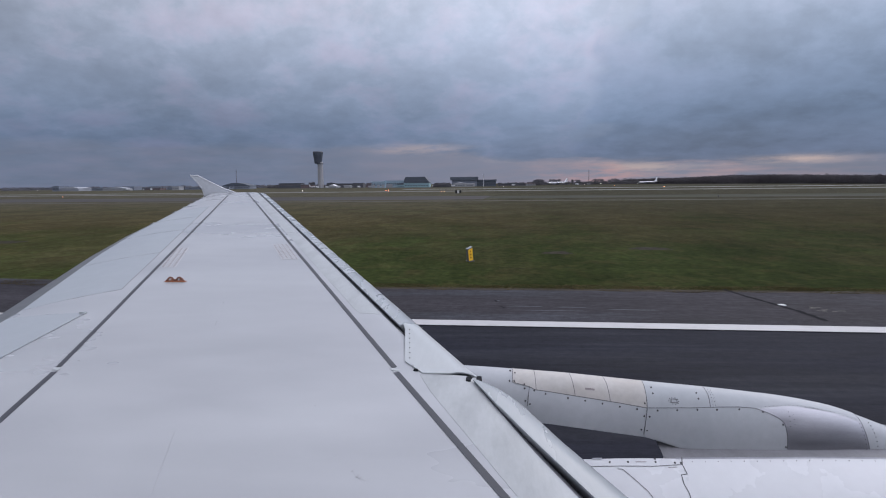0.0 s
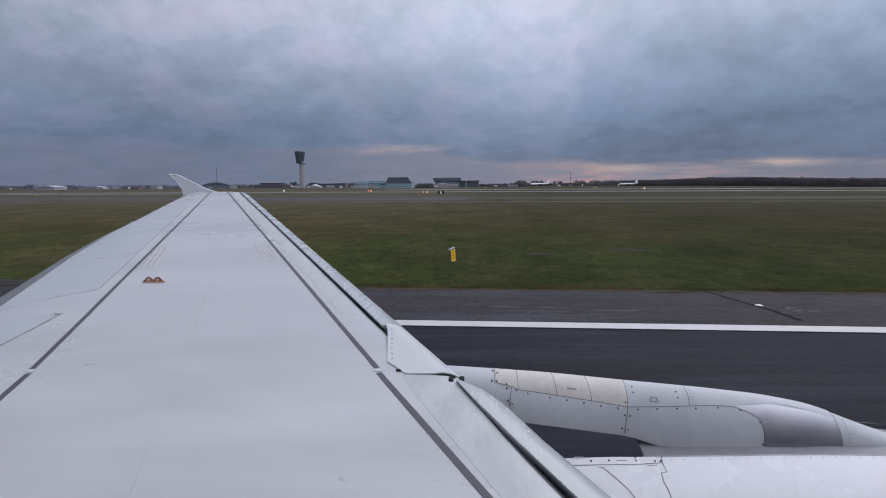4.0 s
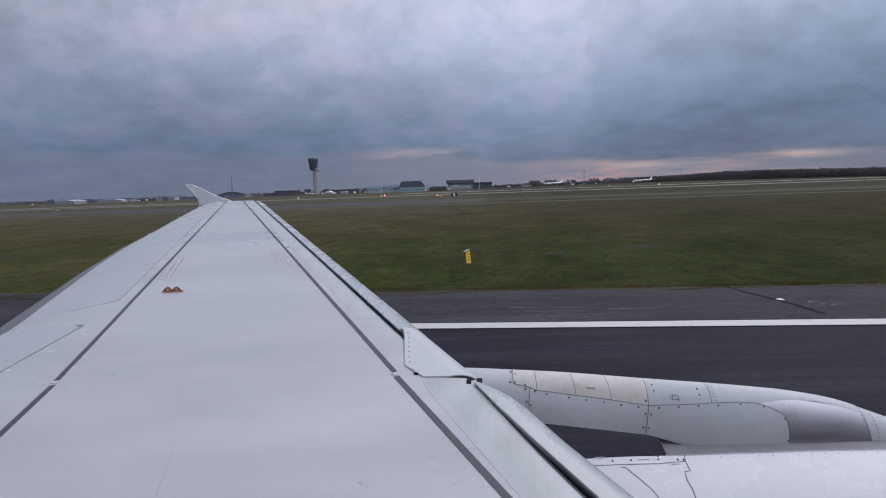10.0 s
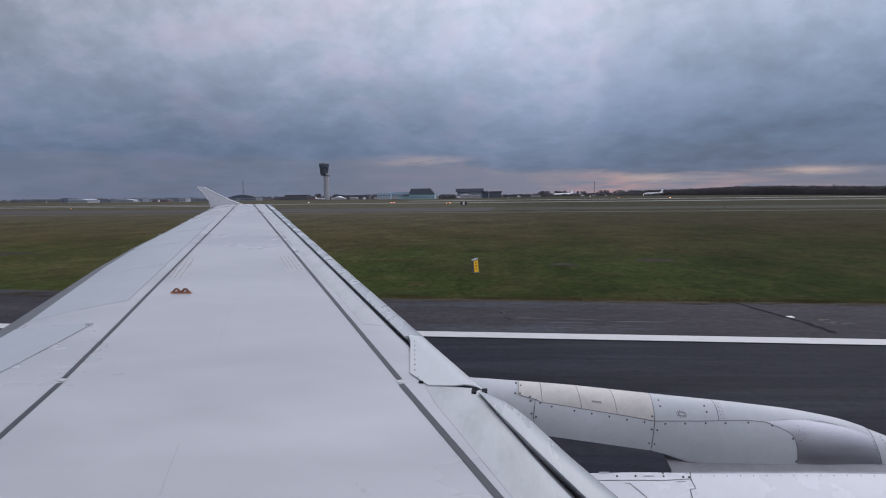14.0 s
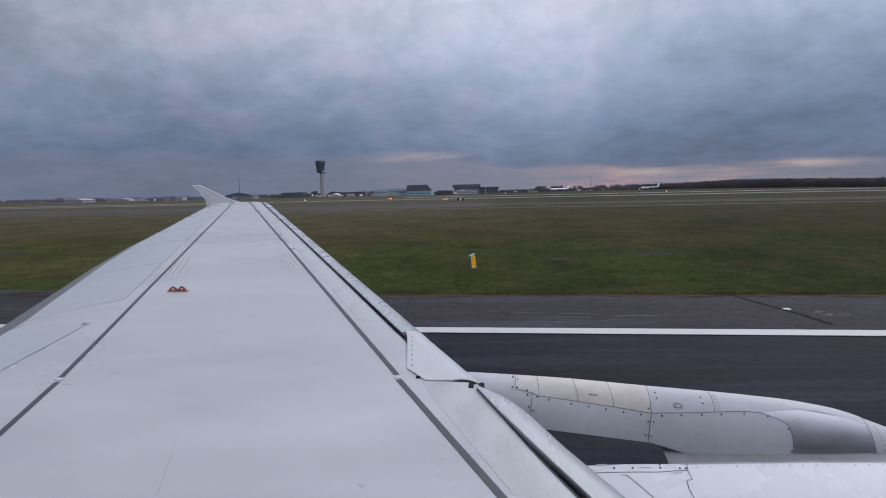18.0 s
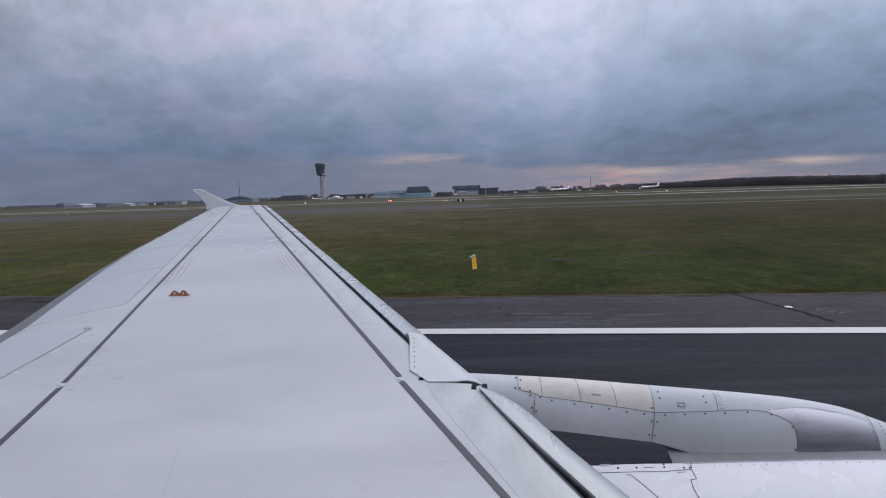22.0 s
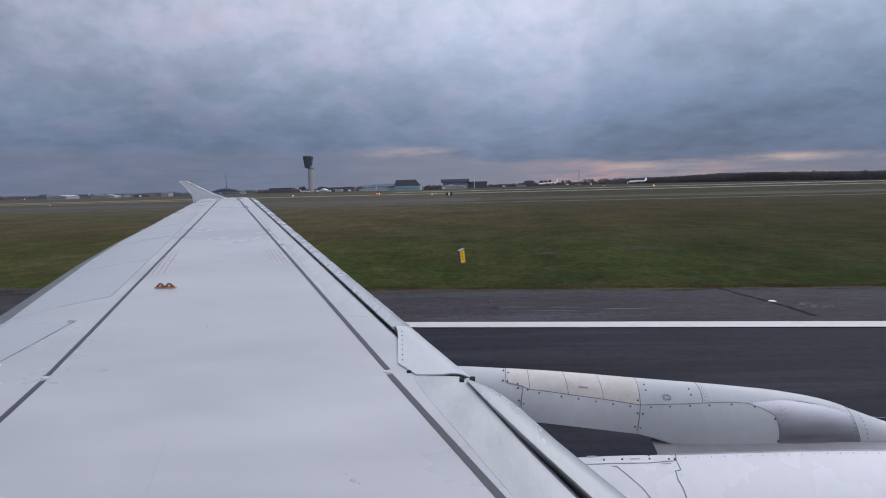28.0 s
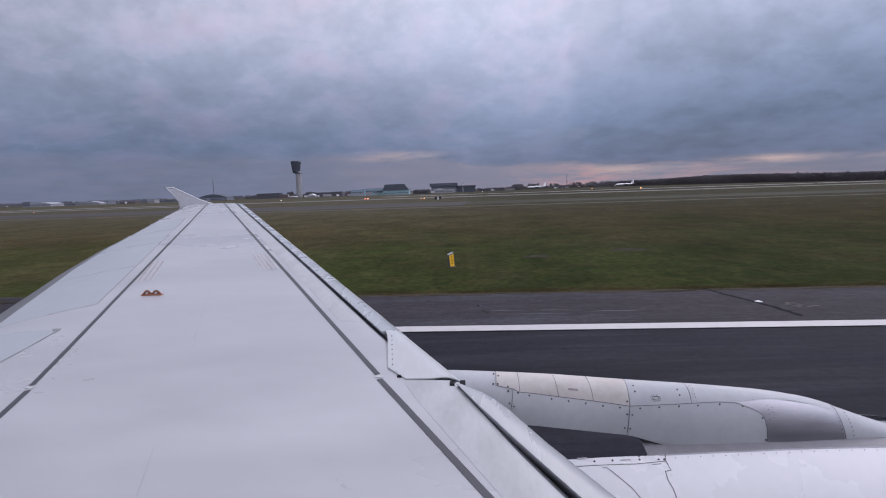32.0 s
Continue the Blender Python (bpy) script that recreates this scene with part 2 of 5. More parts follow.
WING_PAINT = material("wing_grey_paint", (0.408, 0.421, 0.441), 0.30, vary=0.04, scale=0.45, streak=(0.45, 1.0, 1),
                      second=(0.345, 0.356, 0.378), second_scale=0.75, second_at=(0.38, 0.66), second_detail=3.0)
SLAT_PAINT = material("slat_pale_paint", (0.45, 0.475, 0.485), 0.36, vary=0.05, scale=1.2, streak=(3, 0.5, 1))
SPOILER_PAINT = material("spoiler_pale_paint", (0.355, 0.385, 0.412), 0.36, vary=0.04, scale=1.0)
FLAP_GREY = material("flap_dark_grey", (0.115, 0.123, 0.132), 0.5, vary=0.05)
WALK_LINE = material("walkway_dark_paint", (0.047, 0.050, 0.061), 0.5, vary=0.2, scale=6)
SEAM = material("seam_dark", (0.12, 0.12, 0.13), 0.7, vary=0.2)
SEAM_EDGE = material("spoiler_edge_joint", (0.20, 0.20, 0.215), 0.6, vary=0.15)
SEAM_HAIR = material("hairline_joint", (0.392, 0.402, 0.42), 0.32, vary=0.08)
SEAM_FAINT = material("sealant_grey", (0.295, 0.295, 0.305), 0.6, vary=0.12)
LEAD_SKIN = material("forward_skin_paint", (0.395, 0.415, 0.425), 0.38, vary=0.06, scale=1.5, streak=(3, 0.8, 1), second=(0.31, 0.325, 0.335), second_scale=1.6, second_at=(0.46, 0.72), grain=(3.0, 0.05))
SCUFF = material("scuffed_paint", (0.375, 0.375, 0.39), 0.36, vary=0.15, scale=30)
PLACARD = material("notice_backing", (0.48, 0.482, 0.495), 0.34, vary=0.05, scale=8)
STENCIL = material("stencil_grey", (0.24, 0.212, 0.217), 0.36, vary=0.25, scale=30)
HOOK_RED = material("hook_orange_paint", (0.42, 0.165, 0.085), 0.5, vary=0.15, scale=20)
HOOK_BROWN = material("hook_worn_brown", (0.20, 0.085, 0.055), 0.5, vary=0.2, scale=30)
SLOT_DARK = material("slot_black", (0.016, 0.017, 0.02), 0.8, vary=0.2, spec=0.1)
SLAT_FACE = material("slat_blue_grey_paint", (0.338, 0.362, 0.378), 0.27, vary=0.06, scale=1.2, streak=(3, 0.5, 1))
# dark tone standing in for the shade inside the slat gap
BAY_DARK = material("dark_bay_shade", (0.10, 0.104, 0.118), 0.7, vary=0.2, scale=4)
GAP_DARK = material("slat_bay_grey", (0.30, 0.31, 0.34), 0.75, vary=0.2)
PYLON_PAINT = material("pylon_white_paint", (0.437, 0.453, 0.475), 0.42, vary=0.06, scale=2.0, second=(0.405, 0.427, 0.448), second_scale=1.4, spec=0.2)
PYLON_BEIGE = material("pylon_beige_panel", (0.485, 0.470, 0.450), 0.45, vary=0.08, scale=3.0, spec=0.35, second=(0.435, 0.412, 0.388), second_scale=2.0)
BARE_METAL = material("bare_aluminium", (0.375, 0.375, 0.405), 0.43, metal=0.85, vary=0.08, scale=4, streak=(1, 1, 6))
COWL_PAINT = material("cowl_white_paint", (0.575, 0.588, 0.612), 0.28, vary=0.03, scale=1.5, coat=0.3)
CROWN_GREY = material("crown_strip_grey", (0.19, 0.19, 0.205), 0.45, vary=0.12, scale=5)
CORE_DARK = material("engine_core_dark", (0.11, 0.11, 0.125), 0.6)
BOLT = material("bolt_dark_steel", (0.05, 0.046, 0.05), 0.5, metal=0.2)
FUSELAGE = material("fuselage_white_paint", (0.85, 0.85, 0.87), 0.35, vary=0.03)
TYRE = material("tyre_rubber", (0.03, 0.03, 0.03), 0.8)
STEEL = material("gear_steel", (0.45, 0.46, 0.48), 0.4, metal=0.7)
BLADE = material("grass_blades", (0.092, 0.070, 0.034), 0.95, vary=0.25, scale=0.5, islands=0.15, second=(0.060, 0.048, 0.020), second_scale=0.3, spec=0.1)
WHITE_PAINT = material("lens_white", (0.72, 0.71, 0.70), 0.4, vary=0.05)
SOIL = material("verge_soil", (0.032, 0.025, 0.016), 0.95, vary=0.3, scale=2, bump=0.6, bump_scale=12)
RUNWAY = material("runway_asphalt", (0.0162, 0.0172, 0.0250), 0.75, spec=0.06, vary=0.34, scale=0.45, streak=(0.10, 0.9, 1), bump=0.25, bump_scale=30,
                  grain=(4.0, 0.22), second=(0.034, 0.036, 0.045), second_scale=0.7, second_at=(0.50, 0.78))
SHOULDER = material("shoulder_asphalt", (0.039, 0.0365, 0.042), 0.8, grain=(4.0, 0.25), spec=0.06, vary=0.40, scale=0.5, streak=(0.25, 1, 1), bump=0.3, bump_scale=30,
                    second=(0.052, 0.054, 0.064), second_scale=0.2, second_at=(0.5, 0.62))
SHOULDER_PALE = material("scuffed_asphalt", (0.085, 0.080, 0.066), 0.8, vary=0.3, scale=4)
TAXIWAY = material("taxiway_concrete", (0.060, 0.058, 0.056), 0.8, spec=0.04, vary=0.3, scale=0.03, streak=(0.3, 3, 1), second=(0.042, 0.045, 0.028), second_scale=0.05, second_at=(0.40, 0.54))
FAR_STRIP = material("far_runway_concrete", (0.175, 0.175, 0.18), 0.7, spec=0.1, vary=0.15, scale=0.02, streak=(0.4, 2, 1), second=(0.105, 0.105, 0.09), second_scale=0.03, second_at=(0.48, 0.66))
TAXI_GREY = material("taxiway_asphalt", (0.066, 0.063, 0.063), 0.8, spec=0.05, vary=0.25, scale=0.03, streak=(0.3, 3, 1))
FAR_PALE = material("pale_far_concrete", (0.235, 0.235, 0.24), 0.7, spec=0.1, vary=0.12, scale=0.02, streak=(0.4, 2, 1))
FAR_EDGE = material("worn_taxiway_edge", (0.090, 0.086, 0.078), 0.8, spec=0.05, vary=0.2, scale=0.05, streak=(0.3, 3, 1))
LINE_WHITE = material("runway_white_paint", (0.465, 0.46, 0.465), 0.6, vary=0.08, scale=2, second=(0.38, 0.375, 0.375), second_scale=1.2, second_at=(0.58, 0.75))
LINE_YELLOW = material("taxi_yellow_paint", (0.55, 0.33, 0.05), 0.6, vary=0.15, scale=2)
CRACK = material("crack_sealant", (0.021, 0.021, 0.024), 0.9, spec=0.03, vary=0.2)


def grass_material():
    """Mown grass: greener near the runway, browner and then paler further out, in long streaks and tussocks."""
    m = bpy.data.materials.new("airfield_grass")
    m.use_nodes = True
    nt = m.node_tree
    N, L = nt.nodes.new, nt.links.new
    b = nt.nodes["Principled BSDF"]
    b.inputs["Roughness"].default_value, b.inputs["Specular IOR Level"].default_value = 0.95, 0.02
    tc = N("ShaderNodeTexCoord")

    def fractal(scale, stretch, detail=5.0):
        mp = N("ShaderNodeMapping")
        mp.inputs["Scale"].default_value = stretch
        L(tc.outputs["Object"], mp.inputs["Vector"])
        n = N("ShaderNodeTexNoise")
        n.inputs["Scale"].default_value, n.inputs["Detail"].default_value, n.inputs["Roughness"].default_value = scale, detail, 0.65
        L(mp.outputs[0], n.inputs["Vector"])
        return n.outputs["Fac"]

    def ranged(v, f0, f1, t0, t1):
        n = N("ShaderNodeMapRange")
        n.inputs["From Min"].default_value, n.inputs["From Max"].default_value = f0, f1
        n.inputs["To Min"].default_value, n.inputs["To Max"].default_value = t0, t1
        L(v, n.inputs["Value"])
        return n.outputs["Result"]

    def mixed(kind, fac, a, c):
        n = N("ShaderNodeMix")
        n.data_type, n.blend_type = "RGBA", kind
        for sock, v in ((n.inputs[0], fac), (n.inputs[6], a), (n.inputs[7], c)):
            if isinstance(v, float):
                sock.default_value = v
            elif isinstance(v, tuple):
                sock.default_value = (*v, 1)
            else:
                L(v, sock)
        return n.outputs[2]

    sep = N("ShaderNodeSeparateXYZ")
    L(tc.outputs["Object"], sep.inputs[0])
    add = N("ShaderNodeMath")
    add.operation = "ADD"
    L(ranged(sep.outputs[1], 32.0, 70.0, 0.0, 1.0), add.inputs[0])
    L(ranged(fractal(0.06, (1.4, 0.8, 1)), 0.3, 0.7, -0.75, 0.75), add.inputs[1])
    col = mixed("MIX", ranged(add.outputs[0], 0.0, 1.0, 0.0, 1.0), (0.0270, 0.0358, 0.0102), (0.0445, 0.0392, 0.0178))
    # paler and grey-green far out
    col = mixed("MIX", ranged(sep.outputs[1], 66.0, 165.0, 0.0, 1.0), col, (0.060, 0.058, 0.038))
    # dry brown patches and bare dark spots
    col = mixed("MIX", ranged(fractal(0.35, (1.2, 0.8, 1), 6.0), 0.50, 0.70, 0.0, 0.55), col, (0.060, 0.047, 0.020))
    col = mixed("MIX", ranged(fractal(0.16, (0.6, 1.6, 1), 4.0), 0.66, 0.74, 0.0, 0.75), col, (0.024, 0.022, 0.015))
    col = mixed("MULTIPLY", 1.0, col, ranged(fractal(0.10, (1.4, 0.9, 1)), 0.3, 0.7, 0.72, 1.28))
    col = mixed("MULTIPLY", 1.0, col, ranged(fractal(2.4, (1.1, 0.8, 1), 7.0), 0.3, 0.7, 0.60, 1.40))
    col = mixed("MULTIPLY", 1.0, col, ranged(fractal(0.7, (1.0, 0.6, 1), 5.0), 0.3, 0.7, 0.76, 1.24))
    # veiling haze put into the colour: paler towards -x, darker towards +x
    spread = N("ShaderNodeMath")
    spread.operation = "MULTIPLY_ADD"
    L(ranged(fractal(0.05, (1, 1, 1), 3.0), 0.3, 0.7, -14.0, 14.0), spread.inputs[0])
    spread.inputs[1].default_value = 1.0
    L(sep.outputs[0], spread.inputs[2])
    col = mixed("MULTIPLY", ranged(spread.outputs[0], -20.0, 12.0, 1.0, 0.0), col, (1.31, 1.28, 1.38))
    col = mixed("MULTIPLY", 1.0, col, ranged(spread.outputs[0], 2.0, 40.0, 1.0, 0.80))
    L(col, b.inputs["Base Color"])
    bn = N("ShaderNodeBump")
    bn.inputs["Strength"].default_value, bn.inputs["Distance"].default_value = 0.7, 0.10
    L(fractal(5.0, (1, 1, 1)), bn.inputs["Height"])
    L(bn.outputs[0], b.inputs["Normal"])
    return m


GRASS = grass_material()


# ---- building helpers ----
def thing(name, label, category, group="", kind="", at=None):
    return tagged(new(name), label, category, group, kind) if at is None else place(tagged(new(name), label, category, group, kind), at)


def place(ob, m):
    ob.matrix_basis = m
    return ob


def mesh_of(name, bm, mat, smooth=False):
    me = bpy.data.meshes.new(name)
    bmesh.ops.recalc_face_normals(bm, faces=bm.faces)
    bm.to_mesh(me)
    bm.free()
    if smooth:
        me.shade_smooth()
        me.set_sharp_from_angle(angle=radians(38))
    me.materials.append(mat)
    return me


def part(name, bm, mat, parent=None, label="", smooth=False):
    ob = new(name, mesh_of(name, bm, mat, smooth))
    ob.parent = parent
    return tagged(ob, label)


def box(bm, x0, x1, y0, y1, z0, z1, bevel=0.0):
    geo = bmesh.ops.create_cube(bm, size=1.0, matrix=Matrix.Translation(((x0 + x1) / 2, (y0 + y1) / 2, (z0 + z1) / 2))
                                @ Matrix.Diagonal((x1 - x0, y1 - y0, z1 - z0, 1)))
    if bevel:
        edges = {e for v in geo["verts"] for e in v.link_edges}
        bmesh.ops.bevel(bm, geom=list(edges), offset=bevel, segments=2, affect="EDGES")
    return bm


def rod(bm, a, b, r0, r1=None, sides=10):
    a, b = Vector(a), Vector(b)
    m = Matrix.Translation((a + b) / 2) @ (b - a).to_track_quat("Z", "Y").to_matrix().to_4x4()
    bmesh.ops.create_cone(bm, cap_ends=True, segments=sides, radius1=r0, radius2=r0 if r1 is None else r1, depth=(b - a).length, matrix=m)
    return bm


def grid(bm, f, nu, nv, close_v=False):
    """A sheet of points f(u, v), u and v from 0 to 1."""
    rows = [[bm.verts.new(f(i / nu, j / nv)) for j in range(nv + (0 if close_v else 1))] for i in range(nu + 1)]
    for i in range(nu):
        for j in range(nv):
            k = (j + 1) % len(rows[0])
            bm.faces.new((rows[i][j], rows[i + 1][j], rows[i + 1][k], rows[i][k]))
    return rows


def slab(f, nu, nv, thick):
    """A sheet f(u, v) with its edges turned down by thick."""
    bm = bmesh.new()
    rows = grid(bm, f, nu, nv)
    low = [[bm.verts.new(v.co - Vector((0, 0, thick))) for v in r] for r in rows]
    rim = [(i, 0) for i in range(nu + 1)] + [(nu, j) for j in range(1, nv + 1)] + [(i, nv) for i in range(nu - 1, -1, -1)] + [(0, j) for j in range(nv - 1, 0, -1)]
    for (a, b), (c, d) in zip(rim, rim[1:] + rim[:1]):
        bm.faces.new((rows[a][b], rows[c][d], low[c][d], low[a][b]))
    for i in range(nu):
        for j in range(nv):
            bm.faces.new((low[i][j], low[i][j + 1], low[i + 1][j + 1], low[i + 1][j]))
    return bm


def lerp(a, b, t):
    return a + (b - a) * t


def table(x, pts):
    """Straight-line reading of a short table."""
    for (x0, y0), (x1, y1) in zip(pts, pts[1:]):
        if x <= x1:
            return lerp(y0, y1, (x - x0) / (x1 - x0))
    return pts[-1][1]


def smooth_table(x, pts):
    """The same, rounded at the joints."""
    w = 0.12 * (pts[-1][0] - pts[0][0]) / len(pts)
    return sum(table(min(max(x + k * w, pts[0][0]), pts[-1][0]), pts) for k in (-2, -1, 0, 1, 2)) / 5


# ---- the wing's shape ----
SWEEP = 0.5035                      # leading edge: metres aft for each metre out
CA, SA = math.cos(math.atan(SWEEP)), math.sin(math.atan(SWEEP))


def x_lead(y):                      # edge of the slats as seen from above
    return -0.10 - SWEEP * (y - 3.97)


def x_gap(y):                       # where the fixed wing ends and the slats begin
    return x_lead(y) - 0.19


def x_trail(y):                     # trailing edge with the flaps
    return table(y, [(-0.5, -4.74), (4.64, -4.74), (5.345, -4.90), (8.08, -5.815), (9.59, -6.236), (11.06, -6.54), (15.6, -7.66), (16.3, -7.835)])


def x_fixed(y):                     # where the fixed wing ends aft
    return x_trail(y) + table(y, [(-0.5, 0.28), (5, 0.27), (8.2, 0.15), (11, 0.06), (15.6, 0.04)])


def top_z(x, y):
    """Height of the wing's upper skin."""
    chord = x_lead(y) - x_trail(y)
    aft = max(0.0, 1 - (x - x_trail(y)) / (0.45 * chord))
    tail = max(0.0, 1 - (x - x_trail(y)) / (0.24 * chord))
    # the skin ripples a little between ribs and stringers
    ripple = 0.0042 * noise.noise((x * 0.45, y * 0.85, 3.1)) * min(1.0, max(0.0, (x_lead(y) - 0.5 - x) / 0.5))
    return ripple + 2.95 + 0.0965 * y - 0.018 * chord * aft ** 2 - table(y, [(-1, 0.010), (9, 0.010), (13, 0.0), (16, 0.0)]) * chord * tail ** 2


def skin(x0, x1, y0, y1, lift, nu=None, nv=1, thick=0.004):
    """A plate on the upper skin between two curves x0(y) and x1(y)."""
    nu = nu or max(1, int((y1 - y0) / 0.25))

    def f(u, v):
        y = lerp(y0, y1, u)
        x = lerp(x0(y), x1(y), v)
        return Vector((x, y, top_z(x, y) - nose_drop(x, y) + lift))
    return slab(f, nu, nv, thick)


def line_on_skin(a, b, width, lift=0.003, thick=0.002, n=None):
    """A straight strip on the skin from a to b, both (x, y)."""
    a, b = Vector(a), Vector(b)
    side = (b - a).orthogonal().normalized() * width / 2
    n = n or max(1, int((b - a).length / 0.3))

    def f(u, v):
        p = a.lerp(b, u) + side * (2 * v - 1)
        return Vector((p.x, p.y, top_z(p.x, p.y) + lift))
    return slab(f, n, 1, thick)


airliner = thing("airliner", "white airliner with pale grey wing and underwing engine on the runway", "aircraft", at=LEVEL)

def x_nose(y):                      # front edge of the fixed upper skin
    return x_gap(y) - table(y, [(-0.5, 0.007), (2.5, 0.0), (2.9, -0.022), (3.24, -0.062), (3.55, -0.095), (3.66, -0.115), (3.79, -0.13), (3.83, 0.03), (4.9, 0.034), (5.8, 0.026), (7, 0.018), (11, 0.006), (15.4, 0.010)])


def nose_drop(x, y):                # the skin rounds down into the slat bay
    k = max(0.0, 1 - (x_nose(y) - x) / 0.20)
    return table(y, [(-0.5, 0.014), (3.3, 0.013), (3.75, 0.010), (4.8, 0.016), (6, 0.016), (15.4, 0.010)]) * k ** 2


# main wing body: upper skin, rounded nose under the slats, lower skin
def wing_section(u, v):
    y = lerp(-0.4, 16.0, u)
    xf, xa = x_nose(y), x_fixed(y)
    chord = xf - xa
    thick = 0.085 * chord + 0.03
    if v < 0.7:                                    # upper skin, aft to front
        x = lerp(xa, xf, 1 - (1 - v / 0.7) ** 1.6)
        return Vector((x, y, top_z(x, y) - nose_drop(x, y)))
    if v < 0.82:                                   # fixed nose: rounds down and forward under the slat
        k = (v - 0.7) / 0.12
        return Vector((xf + 0.16 * k, y, top_z(xf, y) - nose_drop(xf, y) - 0.15 * k ** 1.35))
    k = (v - 0.82) / 0.18                          # lower skin, front to aft
    x = lerp(xf + 0.15, xa, k)
    sag = thick * math.sin(math.pi * min(1, k * 1.0)) ** 0.7 * (1 - 0.3 * k)
    return Vector((x, y, lerp(top_z(xf, y) - 0.24, top_z(xa, y) - 0.03, k) - sag))


bm = bmesh.new()
rows = grid(bm, wing_section, 96, 60)
for fc in bm.faces:                   # the fixed nose behind the slats gets the gap's shade as a dark colour
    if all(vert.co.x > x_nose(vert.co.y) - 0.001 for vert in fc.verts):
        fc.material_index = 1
for r in (rows[0], rows[-1]):
    bm.faces.new(r)
for a, b in zip(rows, rows[1:]):
    bm.faces.new((a[-1], b[-1], b[0], a[0]))
for e in bm.edges:
    if len(e.link_faces) == 2 and e.calc_face_angle(0) > 0.7:
        e.smooth = False
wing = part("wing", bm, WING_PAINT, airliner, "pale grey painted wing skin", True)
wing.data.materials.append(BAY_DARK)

# trailing-edge flaps and aileron, drooping a little, coloured much darker than the wing
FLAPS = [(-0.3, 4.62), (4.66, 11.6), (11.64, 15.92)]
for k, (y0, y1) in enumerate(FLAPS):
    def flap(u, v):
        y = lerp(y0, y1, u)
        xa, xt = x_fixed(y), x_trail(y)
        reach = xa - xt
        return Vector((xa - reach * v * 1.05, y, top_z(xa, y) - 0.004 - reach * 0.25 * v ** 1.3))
    part("flap" if k < 2 else "aileron", slab(flap, 24, 6, 0.035), FLAP_GREY, airliner, "drooped grey flap", True)

for y in (10.9, 12.4, 13.1, 13.7, 14.3, 14.9, 15.5):
    bm = rod(bmesh.new(), (x_trail(y) + 0.05, y, top_z(x_trail(y), y) - 0.01), (x_trail(y) - 0.07, y + 0.03, top_z(x_trail(y), y) - 0.02), 0.012, 0.006, 6)
    part("static_wick", bm, FLAP_GREY, airliner)
    xb, zb = x_trail(y) + 0.06, top_z(x_trail(y), y)
    part("wick_base", box(bmesh.new(), xb - 0.05, xb + 0.03, y - 0.015, y + 0.015, zb - 0.006, zb + 0.012, 0.004), COWL_PAINT, airliner, "small white base of a static wick")

# spoiler panels, forward edge line along the rear spar
def x_spoil(y):
    return -3.972 - 0.340 * (y - 6.0)


SLANT = 0.75                        # the joints between spoilers run aft and inboard


def spoiler_at(y, v):
    """A place on the spoilers: v is 0 at the hinge line and 1 at the trailing edge."""
    ya = y - SLANT * (x_spoil(y) - x_fixed(y)) * 0.8
    x, yy = lerp(x_spoil(y), x_fixed(ya) + 0.01, v), lerp(y, ya, v)
    return x, yy


SPOILERS = [(5.93, 7.82), (7.85, 9.74), (9.77, 11.3), (11.33, 12.9)]
for y0, y1 in SPOILERS:
    def panel_face(u, v):
        x, yy = spoiler_at(lerp(y0, y1, u), v)
        return Vector((x, yy, top_z(x, yy) + 0.002))
    part("spoiler", slab(panel_face, 10, 8, 0.002), SPOILER_PAINT, wing, "pale spoiler panel", True)
    part("seam", line_on_skin((x_spoil(y0) + 0.008, y0), (x_spoil(y1) + 0.008, y1), 0.010), SEAM_FAINT, wing)
    part("seam", line_on_skin(spoiler_at(y1 + 0.015, 0.55), spoiler_at(y1 + 0.015, 0.0), 0.012), SEAM_FAINT, wing)
part("seam", line_on_skin(spoiler_at(5.915, 0.5), spoiler_at(5.915, 0.0), 0.008), SEAM_FAINT, wing)
inner = skin(lambda y: x_fixed(y) + 0.02, lambda y: -3.69 - 0.075 * (y - 3.98), 1.2, 5.1, 0.010, nv=8, thick=0.009)
part("spoiler", inner, SPOILER_PAINT, wing, "bright inboard spoiler panel", True)
part("seam", line_on_skin((-3.49, 1.2), (-3.775, 5.13), 0.008), SEAM_EDGE, wing)
bm = box(bmesh.new(), -3.82, -3.76, 5.07, 5.11, top_z(-3.8, 5.09) + 0.004, top_z(-3.8, 5.09) + 0.026, 0.006)
part("spoiler_stop", bm, SLAT_PAINT, wing)

# dark walkway lines with a gap at the rib
def walk_line(name_label, a, b, w0):
    part("walkway_line", line_on_skin(a, b, w0, 0.0035), WALK_LINE, wing, name_label)


walk_line("dark walkway border line", (-2.56, 2.0), (-3.05, 3.76), 0.041)
walk_line("dark walkway border line", (-3.085, 3.85), (-7.13, 15.95), 0.038)
walk_line("dark walkway border line", (0.352, 2.0), (-0.588, 3.82), 0.041)
walk_line("dark walkway border line", (-0.612, 3.90), (-6.645, 15.95), 0.038)
for x, y in ((-3.07, 3.805), (-0.605, 3.86)):
    part("rib_plate", line_on_skin((x - 0.030, y + 0.01), (x + 0.030, y - 0.01), 0.030, 0.005), SLAT_PAINT, wing)

